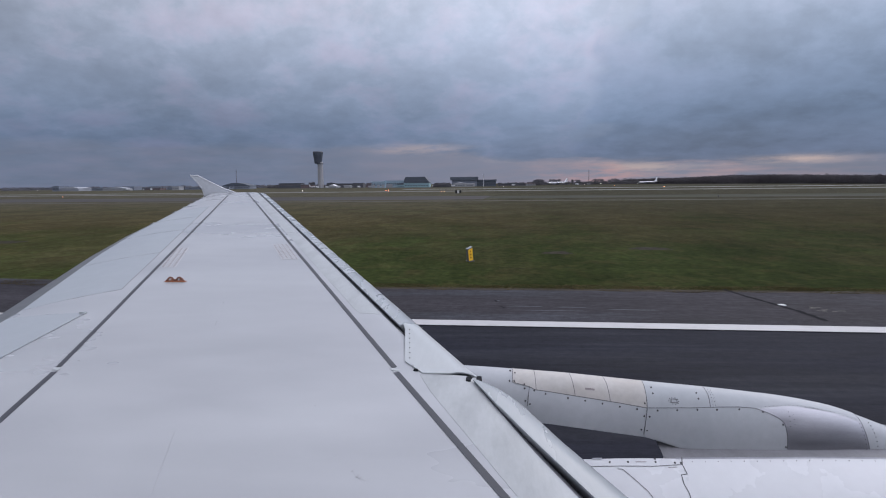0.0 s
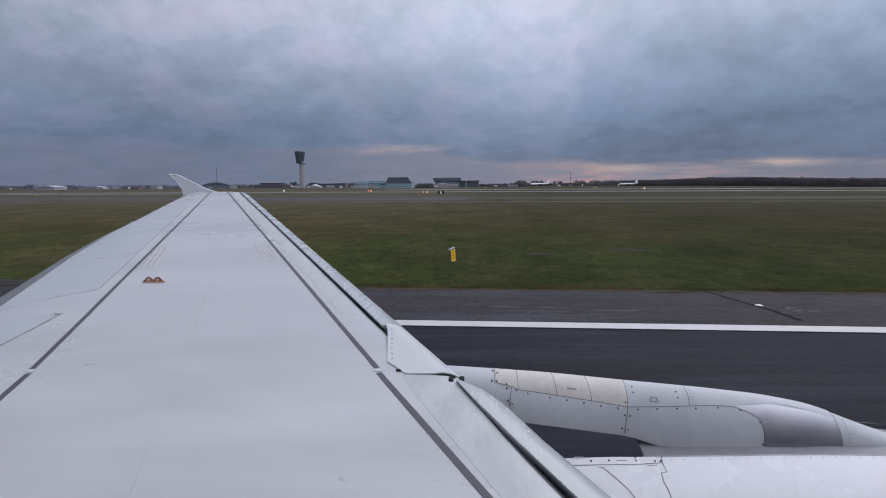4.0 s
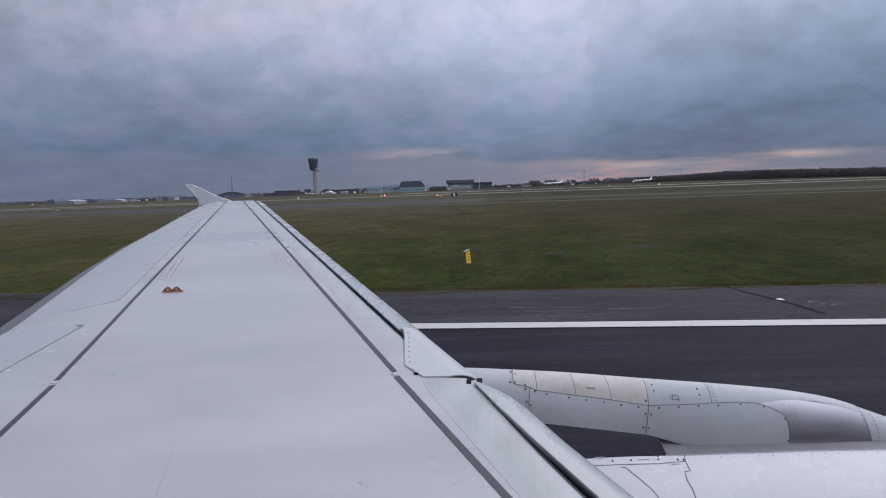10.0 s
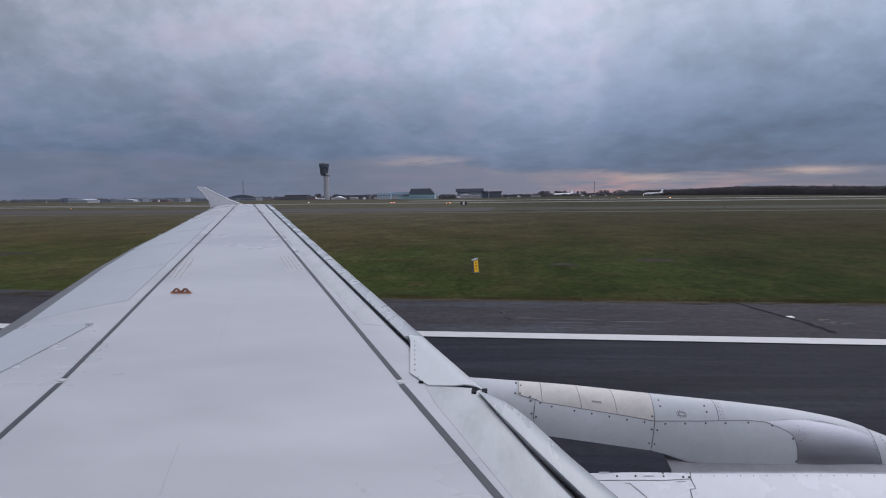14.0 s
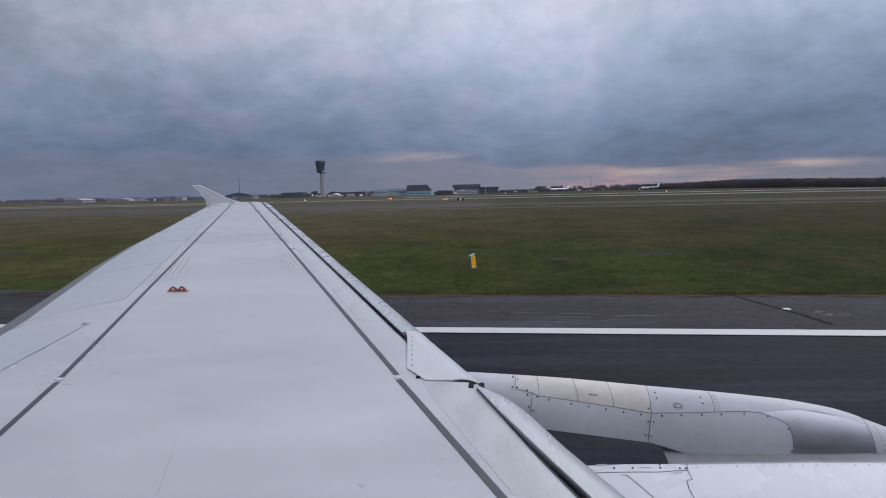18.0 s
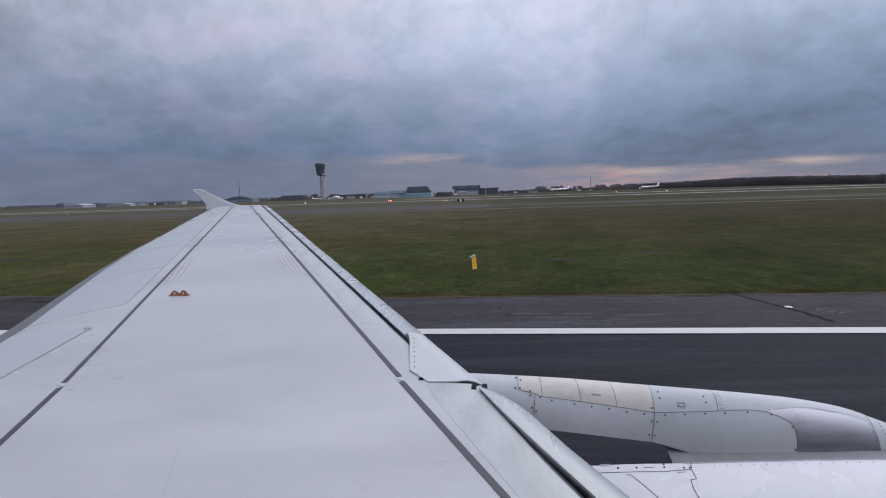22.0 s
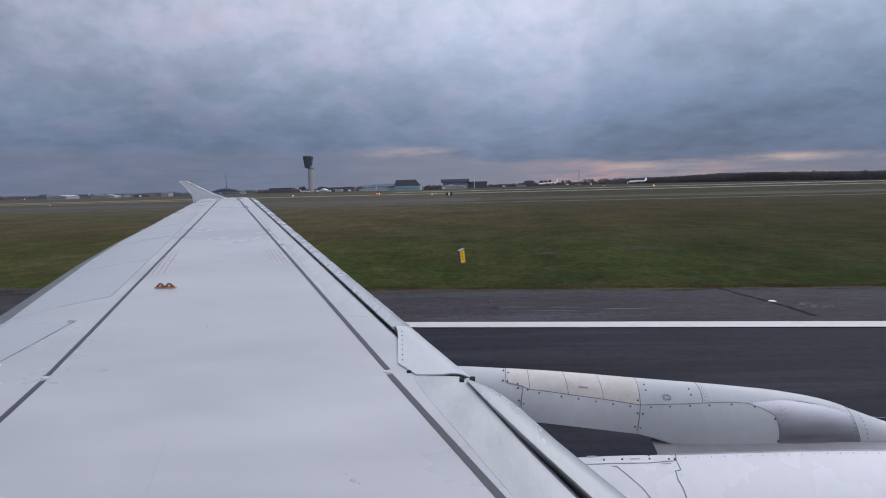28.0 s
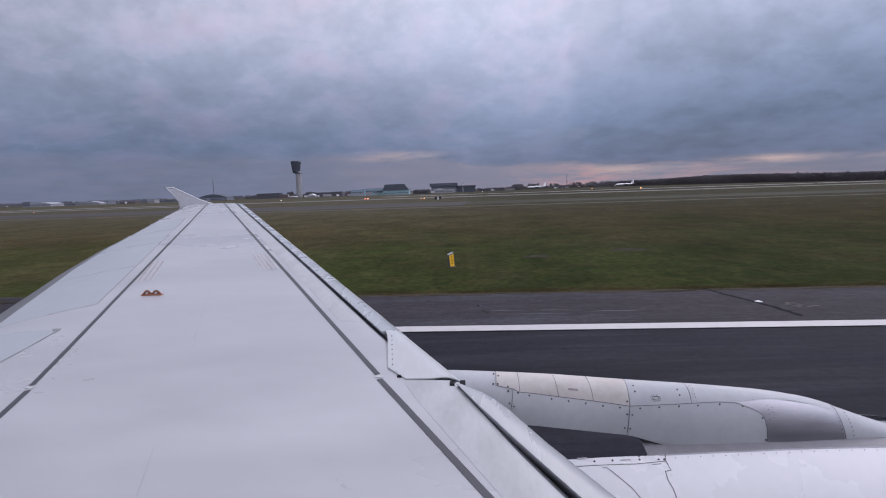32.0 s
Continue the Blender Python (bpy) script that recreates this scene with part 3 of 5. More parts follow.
# forward skin strips of another tone, from the walkway's edge to the slat bay
for y0, y1 in ((1.2, 3.79), (5.12, 9.4), (9.41, 15.6)):
    part("nose_skin", skin(lambda y: x_lead(y) - table(y, [(3.2, 0.457), (3.65, 0.44), (3.79, 0.41), (5, 0.452), (15, 0.44)]), lambda y: x_nose(y) - 0.006, y0, y1, 0.0014, nv=14, thick=0.0012),
         LEAD_SKIN, wing, "slightly darker forward skin strip", True)
for a, b, w in (((-0.72, 2.42), (-0.70, 2.36), 0.03), ((-0.64, 2.40), (-0.60, 2.37), 0.015)):
    part("scuff", line_on_skin(a, b, w, 0.0034, 0.001), SCUFF, wing)

# faint butt joint of two skins running out along the span, and joints across it
for a, b in (((-1.40, 2.0), (-1.74, 3.0)), ((-2.21, 4.4), (-2.86, 6.3))):
    part("seam", line_on_skin(a, b, 0.0018, 0.0026), SEAM_HAIR, wing)
for x, y, w in ((-0.607, 2.592, 0.016), (-0.590, 2.580, 0.012), (-0.563, 2.566, 0.010), (-0.641, 2.638, 0.008), (-1.02, 3.31, 0.008)):
    part("scuff", line_on_skin((x, y), (x + w * 0.5, y + w * 1.6), w * 0.5, 0.0034, 0.001), SCUFF, wing)

# stencilled notices along both lines, too small to read: rows of short bars
def notice(corner, along, across, rows_n, length, pitch):
    rnd = random.Random(rows_n + int(100 * corner[0]))
    c, a, s = Vector(corner), Vector(along).normalized(), Vector(across).normalized()
    bm = bmesh.new()
    for r in range(rows_n):
        m0 = c + s * (r * pitch + pitch * 0.22)
        part("notice_backing", line_on_skin(m0 - a * 0.03, m0 + a * (length + 0.03), pitch * 0.8, 0.0022, 0.001), PLACARD, wing, "worn pale backing of a notice")
        d = 0.0
        while d < length:
            w = rnd.uniform(0.02, 0.07)
            p0 = c + a * d + s * (r * pitch)
            p1 = c + a * min(d + w, length) + s * (r * pitch)
            q = s * pitch * 0.40
            vs = [bm.verts.new((p.x, p.y, top_z(p.x, p.y) + 0.0042)) for p in (p0, p1, p1 + q, p0 + q)]
            bm.faces.new(vs)
            d += w + rnd.uniform(0.02, 0.06)
    part("stencil_bars", bm, STENCIL, wing, "worn grey stencilled notice")["kind"] = "stuff"


notice((-4.055, 6.93), (-0.44, 1.17), (1, 0.1), 3, 1.25, 0.070)
notice((-2.63, 7.36), (-0.48, 0.98), (1, 0.1), 4, 1.12, 0.060)
notice((-6.1, 13.2), (-0.3, 0), (0, 1), 1, 0.16, 0.10)

# orange tie-down hook, two arches with sloping outer legs on a thin plate
hook_x, hook_y = -3.488, 6.215
hook_z = top_z(hook_x, hook_y)
hook = part("tie_down_hook", box(bmesh.new(), hook_x - 0.118, hook_x + 0.130, hook_y - 0.030, hook_y + 0.020, hook_z, hook_z + 0.010, 0.004), HOOK_RED, wing,
            "orange-brown escape rope hook with two arches")
for sx in (-0.052, 0.052):
    out = math.copysign(1, sx)
    path = [(sx + out * 0.056, 0.006), (sx + out * 0.036, 0.022), (sx + out * 0.020, 0.042), (sx, 0.050), (sx - out * 0.020, 0.042), (sx - out * 0.034, 0.024), (sx - out * 0.052, 0.016)]
    bm = bmesh.new()
    for (xa, za), (xb, zb) in zip(path, path[1:]):
        rod(bm, (hook_x + xa, hook_y, hook_z + za), (hook_x + xb, hook_y, hook_z + zb), 0.0105, sides=8)
    part("arch", bm, HOOK_BROWN, hook, "worn brown arch")
    part("web", box(bmesh.new(), hook_x + sx - 0.040, hook_x + sx + 0.040, hook_y + 0.002, hook_y + 0.008, hook_z + 0.006, hook_z + 0.036), HOOK_RED, hook)
    part("eye", rod(bmesh.new(), (hook_x + sx, hook_y - 0.004, hook_z + 0.026), (hook_x + sx, hook_y - 0.016, hook_z + 0.026), 0.0115, sides=12), COWL_PAINT, hook, "white eye of the rope hook")

# ---- slats ----
def sharpen(bm, angle=0.6):
    for e in bm.edges:
        if len(e.link_faces) == 2 and e.calc_face_angle(0) > angle:
            e.smooth = False


SLAT = [(0, 0.004), (0.04, 0.0035), (0.08, -0.001), (0.12, -0.011), (0.16, -0.028), (0.20, -0.051), (0.245, -0.088), (0.275, -0.13), (0.287, -0.175),
        (0.275, -0.22), (0.235, -0.25), (0.17, -0.255), (0.11, -0.20), (0.06, -0.11), (0.02, -0.03), (0, -0.008)]


def slat(y0, y1, gap, label, rear=None, lift=0.0, n=40, tip=None):
    """gap: how far it stands forward; rear: more for its trailing lip alone; tip: how the section dwindles at the end."""
    def f(u, v):
        y = lerp(y0, y1, u)
        i = v * len(SLAT)
        p, z = SLAT[int(i) % len(SLAT)]
        x0, yy = x_lead(y) - 0.18 + table(y, gap), y
        shrink = table(y, [(0, 1.0), (5, 1.0), (15.4, 0.97)]) * (table(y, tip) if tip else 1)
        bx = table(y, rear) if p == 0 and rear else 0
        # section stands square to the swept edge
        return Vector((x0 + (p * shrink) * CA + bx, yy + (p * shrink) * SA, 2.95 + 0.0965 * y + lift + z * shrink))
    bm = bmesh.new()
    rows = grid(bm, f, n, len(SLAT), close_v=True)
    bm.faces.new(rows[0])
    bm.faces.new(rows[-1])
    sharpen(bm)
    column = {vert: j for r in rows for j, vert in enumerate(r)}
    for fc in bm.faces:                   # the hollow rear side is bare and dark
        js = {column[vert] for vert in fc.verts}
        if len(js) == 2 and min(js) >= 11:
            fc.material_index = 1
    ob = part("slat", bm, SLAT_FACE, airliner, label, True)
    ob.data.materials.append(GAP_DARK)
    return ob


slat(4.80, 15.85, [(4, 0.0), (16, 0.0)], "extended pale outboard slat", [(4.8, -0.006), (5.9, 0.002), (7.2, 0.010), (11, 0.026), (15.2, 0.034)], n=60)
slat(1.2, 3.69, [(1, 0.030), (3.0, 0.034), (3.34, 0.054), (3.66, 0.088)], "extended pale inboard slat with an open gap behind it", lift=0.012, n=60,
     rear=[(1, 0.0), (2.4, 0.0), (2.7, 0.006), (3.0, 0.014), (3.25, 0.012), (3.5, 0.004), (3.69, 0.0)],
     tip=[(1, 1.0), (3.36, 1.0), (3.46, 0.95), (3.55, 0.80), (3.63, 0.55), (3.69, 0.25)])

PANEL_AFT = [(3.80, 0.385), (4.0, 0.435), (4.68, 0.178), (4.80, 0.150)]


# fixed leading-edge panel over the pylon, between the slats
def edge_panel(u, v):
    y = lerp(3.80, 4.80, u)
    aft = table(y, PANEL_AFT)
    path = [(-aft, 0.0)] + [(x_ - 0.18, z_) for x_, z_ in SLAT[1:12]]
    i = v * (len(path) - 1)
    k = min(int(i), len(path) - 2)
    p, z = (lerp(path[k][0], path[k + 1][0], i - k), lerp(path[k][1], path[k + 1][1], i - k))
    if k == 0:
        return Vector((x_lead(y) + p, y + 0.0, 2.95 + 0.0965 * y + 0.010))
    return Vector((x_lead(y) - 0.18 + (p + 0.18) * CA, y + (p + 0.18) * SA * 0.6, 2.95 + 0.0965 * y + 0.010 + z))


panel = part("leading_edge_panel", slab(edge_panel, 10, 30, 0.008), SLAT_PAINT, airliner, "pale riveted panel over the pylon", True)


def bolt_at(p, n, r, parent, name="bolt"):
    bm = bmesh.new()
    p, n = Vector(p), Vector(n).normalized()
    rod(bm, p - n * 0.004, p + n * 0.003, r, r * 0.85, 8)
    return part(name, bm, BOLT, parent)


for k in range(7):
    y = lerp(4.05, 4.66, k / 6)
    x = x_lead(y) - table(y, PANEL_AFT) + 0.035
    bolt_at((x, y, 2.95 + 0.0965 * y + 0.011), (0, 0, 1), 0.006, panel)
for x, w, mat, label in ((-0.082, 0.034, SLOT_DARK, "dark slat track end"), (-0.044, 0.030, SLAT_PAINT, "pale slat track roller"), (-0.010, 0.038, SLOT_DARK, "dark slat track end")):
    part("slat_track", box(bmesh.new(), x - w / 2, x + w / 2, 3.70, 3.79, 3.235, 3.312 - 0.012 * (mat == SLAT_PAINT), 0.004), mat, airliner, label)
part("panel_bracket", box(bmesh.new(), -0.470, -0.436, 3.842, 3.872, 3.316, 3.333, 0.003), SLOT_DARK, airliner, "small dark bracket at the panel's corner")
part("panel_clip", box(bmesh.new(), -0.488, -0.476, 3.915, 3.93, 3.332, 3.342, 0.002), BARE_METAL, airliner)

# wing tip and fence
bm = bmesh.new()


def tip_cap(u, v):
    y = 16.0 + 0.30 * math.sin(u * math.pi / 2)
    k = 1 - 0.55 * (1 - math.cos(u * math.pi / 2))
    xm, half = (x_lead(16.0) + x_trail(16.0)) / 2 - 0.1 * u, (x_lead(16.0) - x_trail(16.0)) / 2 * k
    a = 2 * math.pi * v
    return Vector((xm + half * math.cos(a), y, 4.438 + 0.03 * u + 0.05 * k * math.sin(a)))


grid(bm, tip_cap, 8, 24, close_v=True)
part("wing_tip", bm, WING_PAINT, airliner, "", True)
FENCE = [(-7.016, 4.464), (-7.433, 4.610), (-7.830, 4.798), (-8.206, 4.981), (-8.425, 4.991), (-8.227, 4.809), (-8.081, 4.621), (-8.018, 4.412), (-8.195, 4.130), (-7.726, 4.078)]
bm = bmesh.new()
for s in (1, -1):
    vs = [bm.verts.new((x + 0.02, 16.1 + 0.012 * s + 0.12 * max(0, z - 4.5), z)) for x, z in FENCE]
    bm.faces.new(vs if s > 0 else vs[::-1])
bm.verts.ensure_lookup_table()
n = len(FENCE)
for i in range(n):
    j = (i + 1) % n
    bm.faces.new((bm.verts[i], bm.verts[j], bm.verts[n + j], bm.verts[n + i]))
fence = part("wingtip_fence", bm, COWL_PAINT, airliner, "white swept wingtip fence")
bm = bmesh.new()
for (xa, za), (xb, zb) in zip(FENCE[:6], FENCE[1:7]):
    rod(bm, (xa + 0.02, 16.1 + 0.12 * max(0, za - 4.5), za), (xb + 0.02, 16.1 + 0.12 * max(0, zb - 4.5), zb), 0.022, sides=8)
part("fence_edge", bm, COWL_PAINT, fence, "rounded white edge of the fence", True)

# ---- pylon ----
PY = 4.05


def pylon_top(x):
    return smooth_table(x, [(-0.6, 3.32), (0.0, 3.295), (0.6, 3.255), (1.21, 3.196), (1.7, 3.153), (2.15, 3.104), (2.5, 3.036), (2.85, 2.90), (3.3, 2.74)])


def pylon_low(x):
    return table(x, [(-0.6, 3.02), (0.47, 2.95), (1.13, 2.87), (1.45, 2.80), (3.3, 2.72)])


def pylon_half(x):
    return table(x, [(-0.6, 0.15), (0.3, 0.19), (1.5, 0.20), (2.3, 0.19), (3.3, 0.10)])


def pylon_point(x, v, lift=0.0):
    """v: 0 at the crest, 1 at the lower edge of the inboard face."""
    zt, zb, w = pylon_top(x), pylon_low(x), pylon_half(x)
    a = v * math.pi / 2
    e = 0.78
    y = PY - (w + lift) * math.sin(a) ** e
    z = zb + (zt - zb + lift) * max(0.0, math.cos(a)) ** e
    return Vector((x, y, z))


def pylon_shell(u, v):
    x = lerp(-0.6, 3.3, u)
    if v <= 0.5:
        return pylon_point(x, v * 2)
    p = pylon_point(x, (1 - v) * 2)
    return Vector((p.x, PY + 0.4 * (PY - p.y), p.z))


bm = bmesh.new()
rows = grid(bm, pylon_shell, 150, 96)
for r in (rows[0], rows[-1]):
    bm.faces.new(r)
for a, b in zip(rows, rows[1:]):
    bm.faces.new((a[-1], b[-1], b[0], a[0]))
pylon = part("pylon", bm, PYLON_PAINT, airliner, "white engine pylon with bolted panels", True)


def pylon_plate(label, x0, x1, top, low, mat, name="panel", lift=0.004):
    """A thin plate on the pylon's inboard face. x0, x1: (at its top, at its foot); top, low: curves of x for its upper and lower edges."""
    def f(u, v):
        x = lerp(lerp(x0[0], x1[0], u), lerp(x0[1], x1[1], u), v)
        return pylon_point(x, lerp(top(x), low(x), v), lift)
    bm = bmesh.new()
    grid(bm, f, 64, 40)
    bm.normal_update()
    bmesh.ops.solidify(bm, geom=bm.faces[:], thickness=-0.003)
    return part(name, bm, mat, pylon, label, True)


def pylon_joint(pts, width=0.0038, lift=0.0055, mat=None):
    """A dark joint along places (x, v) of the face."""
    path = []
    for (xa, va), (xb, vb) in zip(pts, pts[1:]):
        for k in range(5):
            path.append((lerp(xa, xb, k / 5), lerp(va, vb, k / 5)))
    path.append(pts[-1])
    P = [pylon_point(x, v, lift) for x, v in path]
    bm = bmesh.new()
    pairs = []
    for i, p in enumerate(P):
        d = (P[min(i + 1, len(P) - 1)] - P[max(i - 1, 0)]).normalized()
        x, v = path[i]
        n = pylon_point(x, v, lift + 0.05) - p
        s = d.cross(n).normalized() * width / 2
        pairs.append((bm.verts.new(p - s), bm.verts.new(p + s)))
    for (a, b), (c, d) in zip(pairs, pairs[1:]):
        bm.faces.new((a, b, d, c))
    return part("joint", bm, mat or SEAM, pylon)


def level(v):
    return lambda x: v


def curve(pts):
    return lambda x: table(max(x, pts[0][0]), pts)


HEAT_LOW = curve([(0.22, 0.44), (0.34, 0.50), (0.38, 0.55), (0.66, 0.595), (0.90, 0.618), (1.16, 0.652)])
DOOR_TOP = curve([(1.16, 0.652), (1.39, 0.572), (1.78, 0.468), (1.90, 0.462), (1.98, 0.525), (2.05, 0.60), (2.08, 0.66), (2.097, 0.85)])
RIVETS = curve([(1.94, 0.44), (2.13, 0.33), (2.30, 0.27), (2.46, 0.30), (2.58, 0.335), (2.64, 0.36)])
# straight skirt under the pylon's doors, down to the fixed strip of the cowl
for x0, x1, mat, label in ((1.14, 2.097, PYLON_PAINT, "white lower lip of the pylon door"), (2.100, 2.66, BARE_METAL, "bare metal lower lip of the fairing")):
    bm = bmesh.new()
    def lip(u, v):
        x = lerp(x0, x1, u)
        deep = table(x, [(1.13, 0.002), (1.45, 0.032), (2.1, 0.036), (2.7, 0.030)])
        return Vector((x, PY - pylon_half(x) - 0.0065 + 0.004 * v, pylon_low(x) + 0.004 - deep * v))
    grid(bm, lip, 20, 3)
    bm.normal_update()
    bmesh.ops.solidify(bm, geom=bm.faces[:], thickness=-0.004)
    part("lower_lip", bm, mat, pylon, label, True)
# heat-stained beige panels along the crest
STEPS = [(0.232, 0.228), (0.387, 0.391), (0.640, 0.661), (0.881, 0.903), (1.158, 1.154)]
for a, b in zip(STEPS, STEPS[1:]):
    pylon_plate("heat-stained beige panel", a, b, level(0.0), HEAT_LOW, PYLON_BEIGE, "beige_panel")
pylon_plate("white lower access panel", (0.344, 0.327), (1.154, 1.129), HEAT_LOW, level(1.0), PYLON_PAINT)
pylon_plate("white crest panel", (1.158, 1.158), (1.587, 1.589), level(0.0), DOOR_TOP, PYLON_PAINT)
pylon_plate("white lower door with a rounded corner", (1.158, 1.133), (2.097, 2.097), DOOR_TOP, level(1.0), PYLON_PAINT, "access_door", 0.006)
pylon_plate("white nose fairing", (1.589, 1.589), (2.64, 2.64), level(0.0), lambda x: min(DOOR_TOP(x), RIVETS(x)) if x > 1.94 else DOOR_TOP(x), PYLON_PAINT, "nose_fairing")
pylon_plate("polished bare metal fairing", (1.93, 2.03), (2.635, 2.66), lambda x: max(0.30, RIVETS(x)), level(1.0), BARE_METAL, "metal_fairing", 0.0045)
for a, b in zip(STEPS[1:], STEPS[2:] + [None]):
    pylon_joint([(a[0], 0.0), (lerp(a[0], a[1], 0.6), 0.35), (a[1], HEAT_LOW(a[1]))])
pylon_joint([(0.232, 0.0), (0.226, 0.44), (0.344, 0.505), (0.338, 0.62), (0.327, 0.83)])
pylon_joint([(0.344, 0.505), (0.383, 0.555), (0.66, 0.597), (0.90, 0.62), (1.154, 0.654)], 0.005)
pylon_joint([(1.154, 0.654), (1.145, 0.80), (1.129, 0.985)])
pylon_joint([(1.158, 0.652), (1.39, 0.572), (1.60, 0.515), (1.78, 0.467), (1.898, 0.461), (1.983, 0.525), (2.05, 0.60), (2.08, 0.66), (2.096, 0.83), (2.097, 0.97)], 0.0045, 0.008)
pylon_joint([(1.587, 0.0), (1.592, 0.25), (1.589, 0.51)], 0.0045)
pylon_joint([(2.63, 0.08), (2.633, 0.5), (2.662, 0.95)], 0.0045)
# bolts and small rivets: places (x, v)
BOLTS = [(0.215, 0.104), (0.247, 0.182), (0.206, 0.409), (0.239, 0.408), (0.309, 0.457), (0.31, 0.542), (0.377, 0.569), (0.315, 0.753), (0.346, 0.796),
         (0.456, 0.612), (0.611, 0.643), (0.729, 0.657), (0.848, 0.668), (0.967, 0.685), (1.085, 0.689), (1.140, 0.581), (1.132, 0.777), (1.168, 0.775),
         (1.113, 0.945), (1.150, 0.945), (1.204, 0.221), (1.205, 0.368), (1.225, 0.668), (1.359, 0.618), (1.497, 0.576), (1.631, 0.548), (1.785, 0.506),
         (1.943, 0.512), (2.070, 0.684), (2.086, 0.955), (1.513, 0.243), (1.517, 0.373)]
bolt_mesh = mesh_of("bolt", rod(bmesh.new(), (0, 0, -0.004), (0, 0, 0.003), 1.0, 0.8, 8), BOLT)


def stud(x, v, r, lift=0.006):
    p = pylon_point(x, v, lift)
    n = (pylon_point(x, v, lift + 0.05) - p).normalized()
    o = new("bolt", bolt_mesh)
    o.parent = pylon
    o.matrix_basis = Matrix.Translation(p) @ n.to_track_quat("Z", "Y").to_matrix().to_4x4() @ Matrix.Diagonal((r, r, 1, 1))


for x, v in BOLTS:
    stud(x, v, 0.0070, 0.007 if x > 1.16 and v > 0.5 else 0.005)
for k in range(24):                       # fine rivets round the nose fairing
    x = lerp(1.94, 2.60, k / 23)
    stud(x, RIVETS(x) - 0.02, 0.0020, 0.005)
for k in range(7):
    stud(2.615 + 0.025 * k / 6, 0.42 + 0.5 * k / 6, 0.0032, 0.006)
    stud(2.70 + 0.02 * k / 6, 0.25 + 0.6 * k / 6, 0.0038, 0.001)
    stud(2.12 + 0.03 * (k % 2), 0.46 + 0.04 * k, 0.0026, 0.006)
for k in range(6):                        # doubled rivets beside the crest joint, and round the vent
    for d in (0.016, 0.034):
        stud(1.592 + d, 0.12 + 0.07 * k, 0.0025, 0.005)
for k in range(10):
    a = 2 * math.pi * k / 10
    stud(1.343 + 0.034 * math.cos(a), 0.470 + 0.062 * math.sin(a), 0.0028, 0.005)
# small maker's plate and drain vent
pylon_plate("grey unreadable plate", (0.735, 0.735), (0.800, 0.800), level(0.415), level(0.455), STENCIL, "plate", 0.0065)
pylon_joint([(1.325, 0.44), (1.362, 0.435), (1.365, 0.50), (1.322, 0.505), (1.325, 0.44)], 0.006, 0.0062)

# ---- engine nacelle ----
NZ = 1.85


def cowl_radius(x):
    return smooth_table(x, [(-0.6, 0.84), (0.2, 0.95), (0.9, 1.0), (2.4, 1.0), (3.2, 0.97), (3.6, 0.90)])


def cowl_point(x, ang, lift=0.0):
    """ang: degrees from the crown, inboard positive."""
    r = cowl_radius(x) + lift
    return Vector((x, PY - r * math.sin(radians(ang)), NZ + r * math.cos(radians(ang))))


def hinge(x):
    return table(x, [(-0.6, 20.9), (0.75, 20.8), (1.34, 20.2), (2.6, 17.4), (3.6, 15.5)])


for side, x0, x1, top, label in ((1, -0.6, 3.6, hinge, "white inboard fan cowl door"), (-1, 1.65, 3.6, hinge, "white outboard fan cowl door"),
                                 (-1, -0.6, 1.64, lambda x: 78, "white lower outboard cowl")):
    bm = bmesh.new()
    grid(bm, lambda u, v: cowl_point(lerp(x0, x1, u), side * lerp(top(lerp(x0, x1, u)), 180, v ** 1.4)), 42, 56)
    cowl = part("fan_cowl", bm, COWL_PAINT, airliner, label, True)
    if side > 0:
        near_cowl = cowl
bm = bmesh.new()
grid(bm, lambda u, v: cowl_point(lerp(1.24, 3.6, u), lerp(-1, 1, v) * (hinge(lerp(1.24, 3.6, u)) - 0.45), -0.034), 24, 12)
part("crown_strip", bm, CROWN_GREY, airliner, "grey fixed strip between the cowl doors", True)
bm = bmesh.new()
rod(bm, (2.0, PY, NZ), (3.3, PY, NZ), 0.85, sides=40)
part("engine_core", bm, CORE_DARK, airliner, "", True)


def cowl_joint(pts, width=0.0045, lift=0.002, mat=None):
    """A joint along places (x, degrees) of the inboard cowl."""
    path = []
    for (xa, va), (xb, vb) in zip(pts, pts[1:]):
        n = max(2, int(abs(vb - va) / 2 + abs(xb - xa) / 0.1))
        for k in range(n):
            path.append((lerp(xa, xb, k / n), lerp(va, vb, k / n)))
    path.append(pts[-1])
    P = [cowl_point(x, v, lift) for x, v in path]
    bm = bmesh.new()
    pairs = []
    for i, p in enumerate(P):
        d = (P[min(i + 1, len(P) - 1)] - P[max(i - 1, 0)]).normalized()
        s = d.cross(cowl_point(*path[i], lift + 0.05) - p).normalized() * width / 2
        pairs.append((bm.verts.new(p - s), bm.verts.new(p + s)))
    for (a, b), (c, d) in zip(pairs, pairs[1:]):
        bm.faces.new((a, b, d, c))
    return part("joint", bm, mat or SEAM, near_cowl)


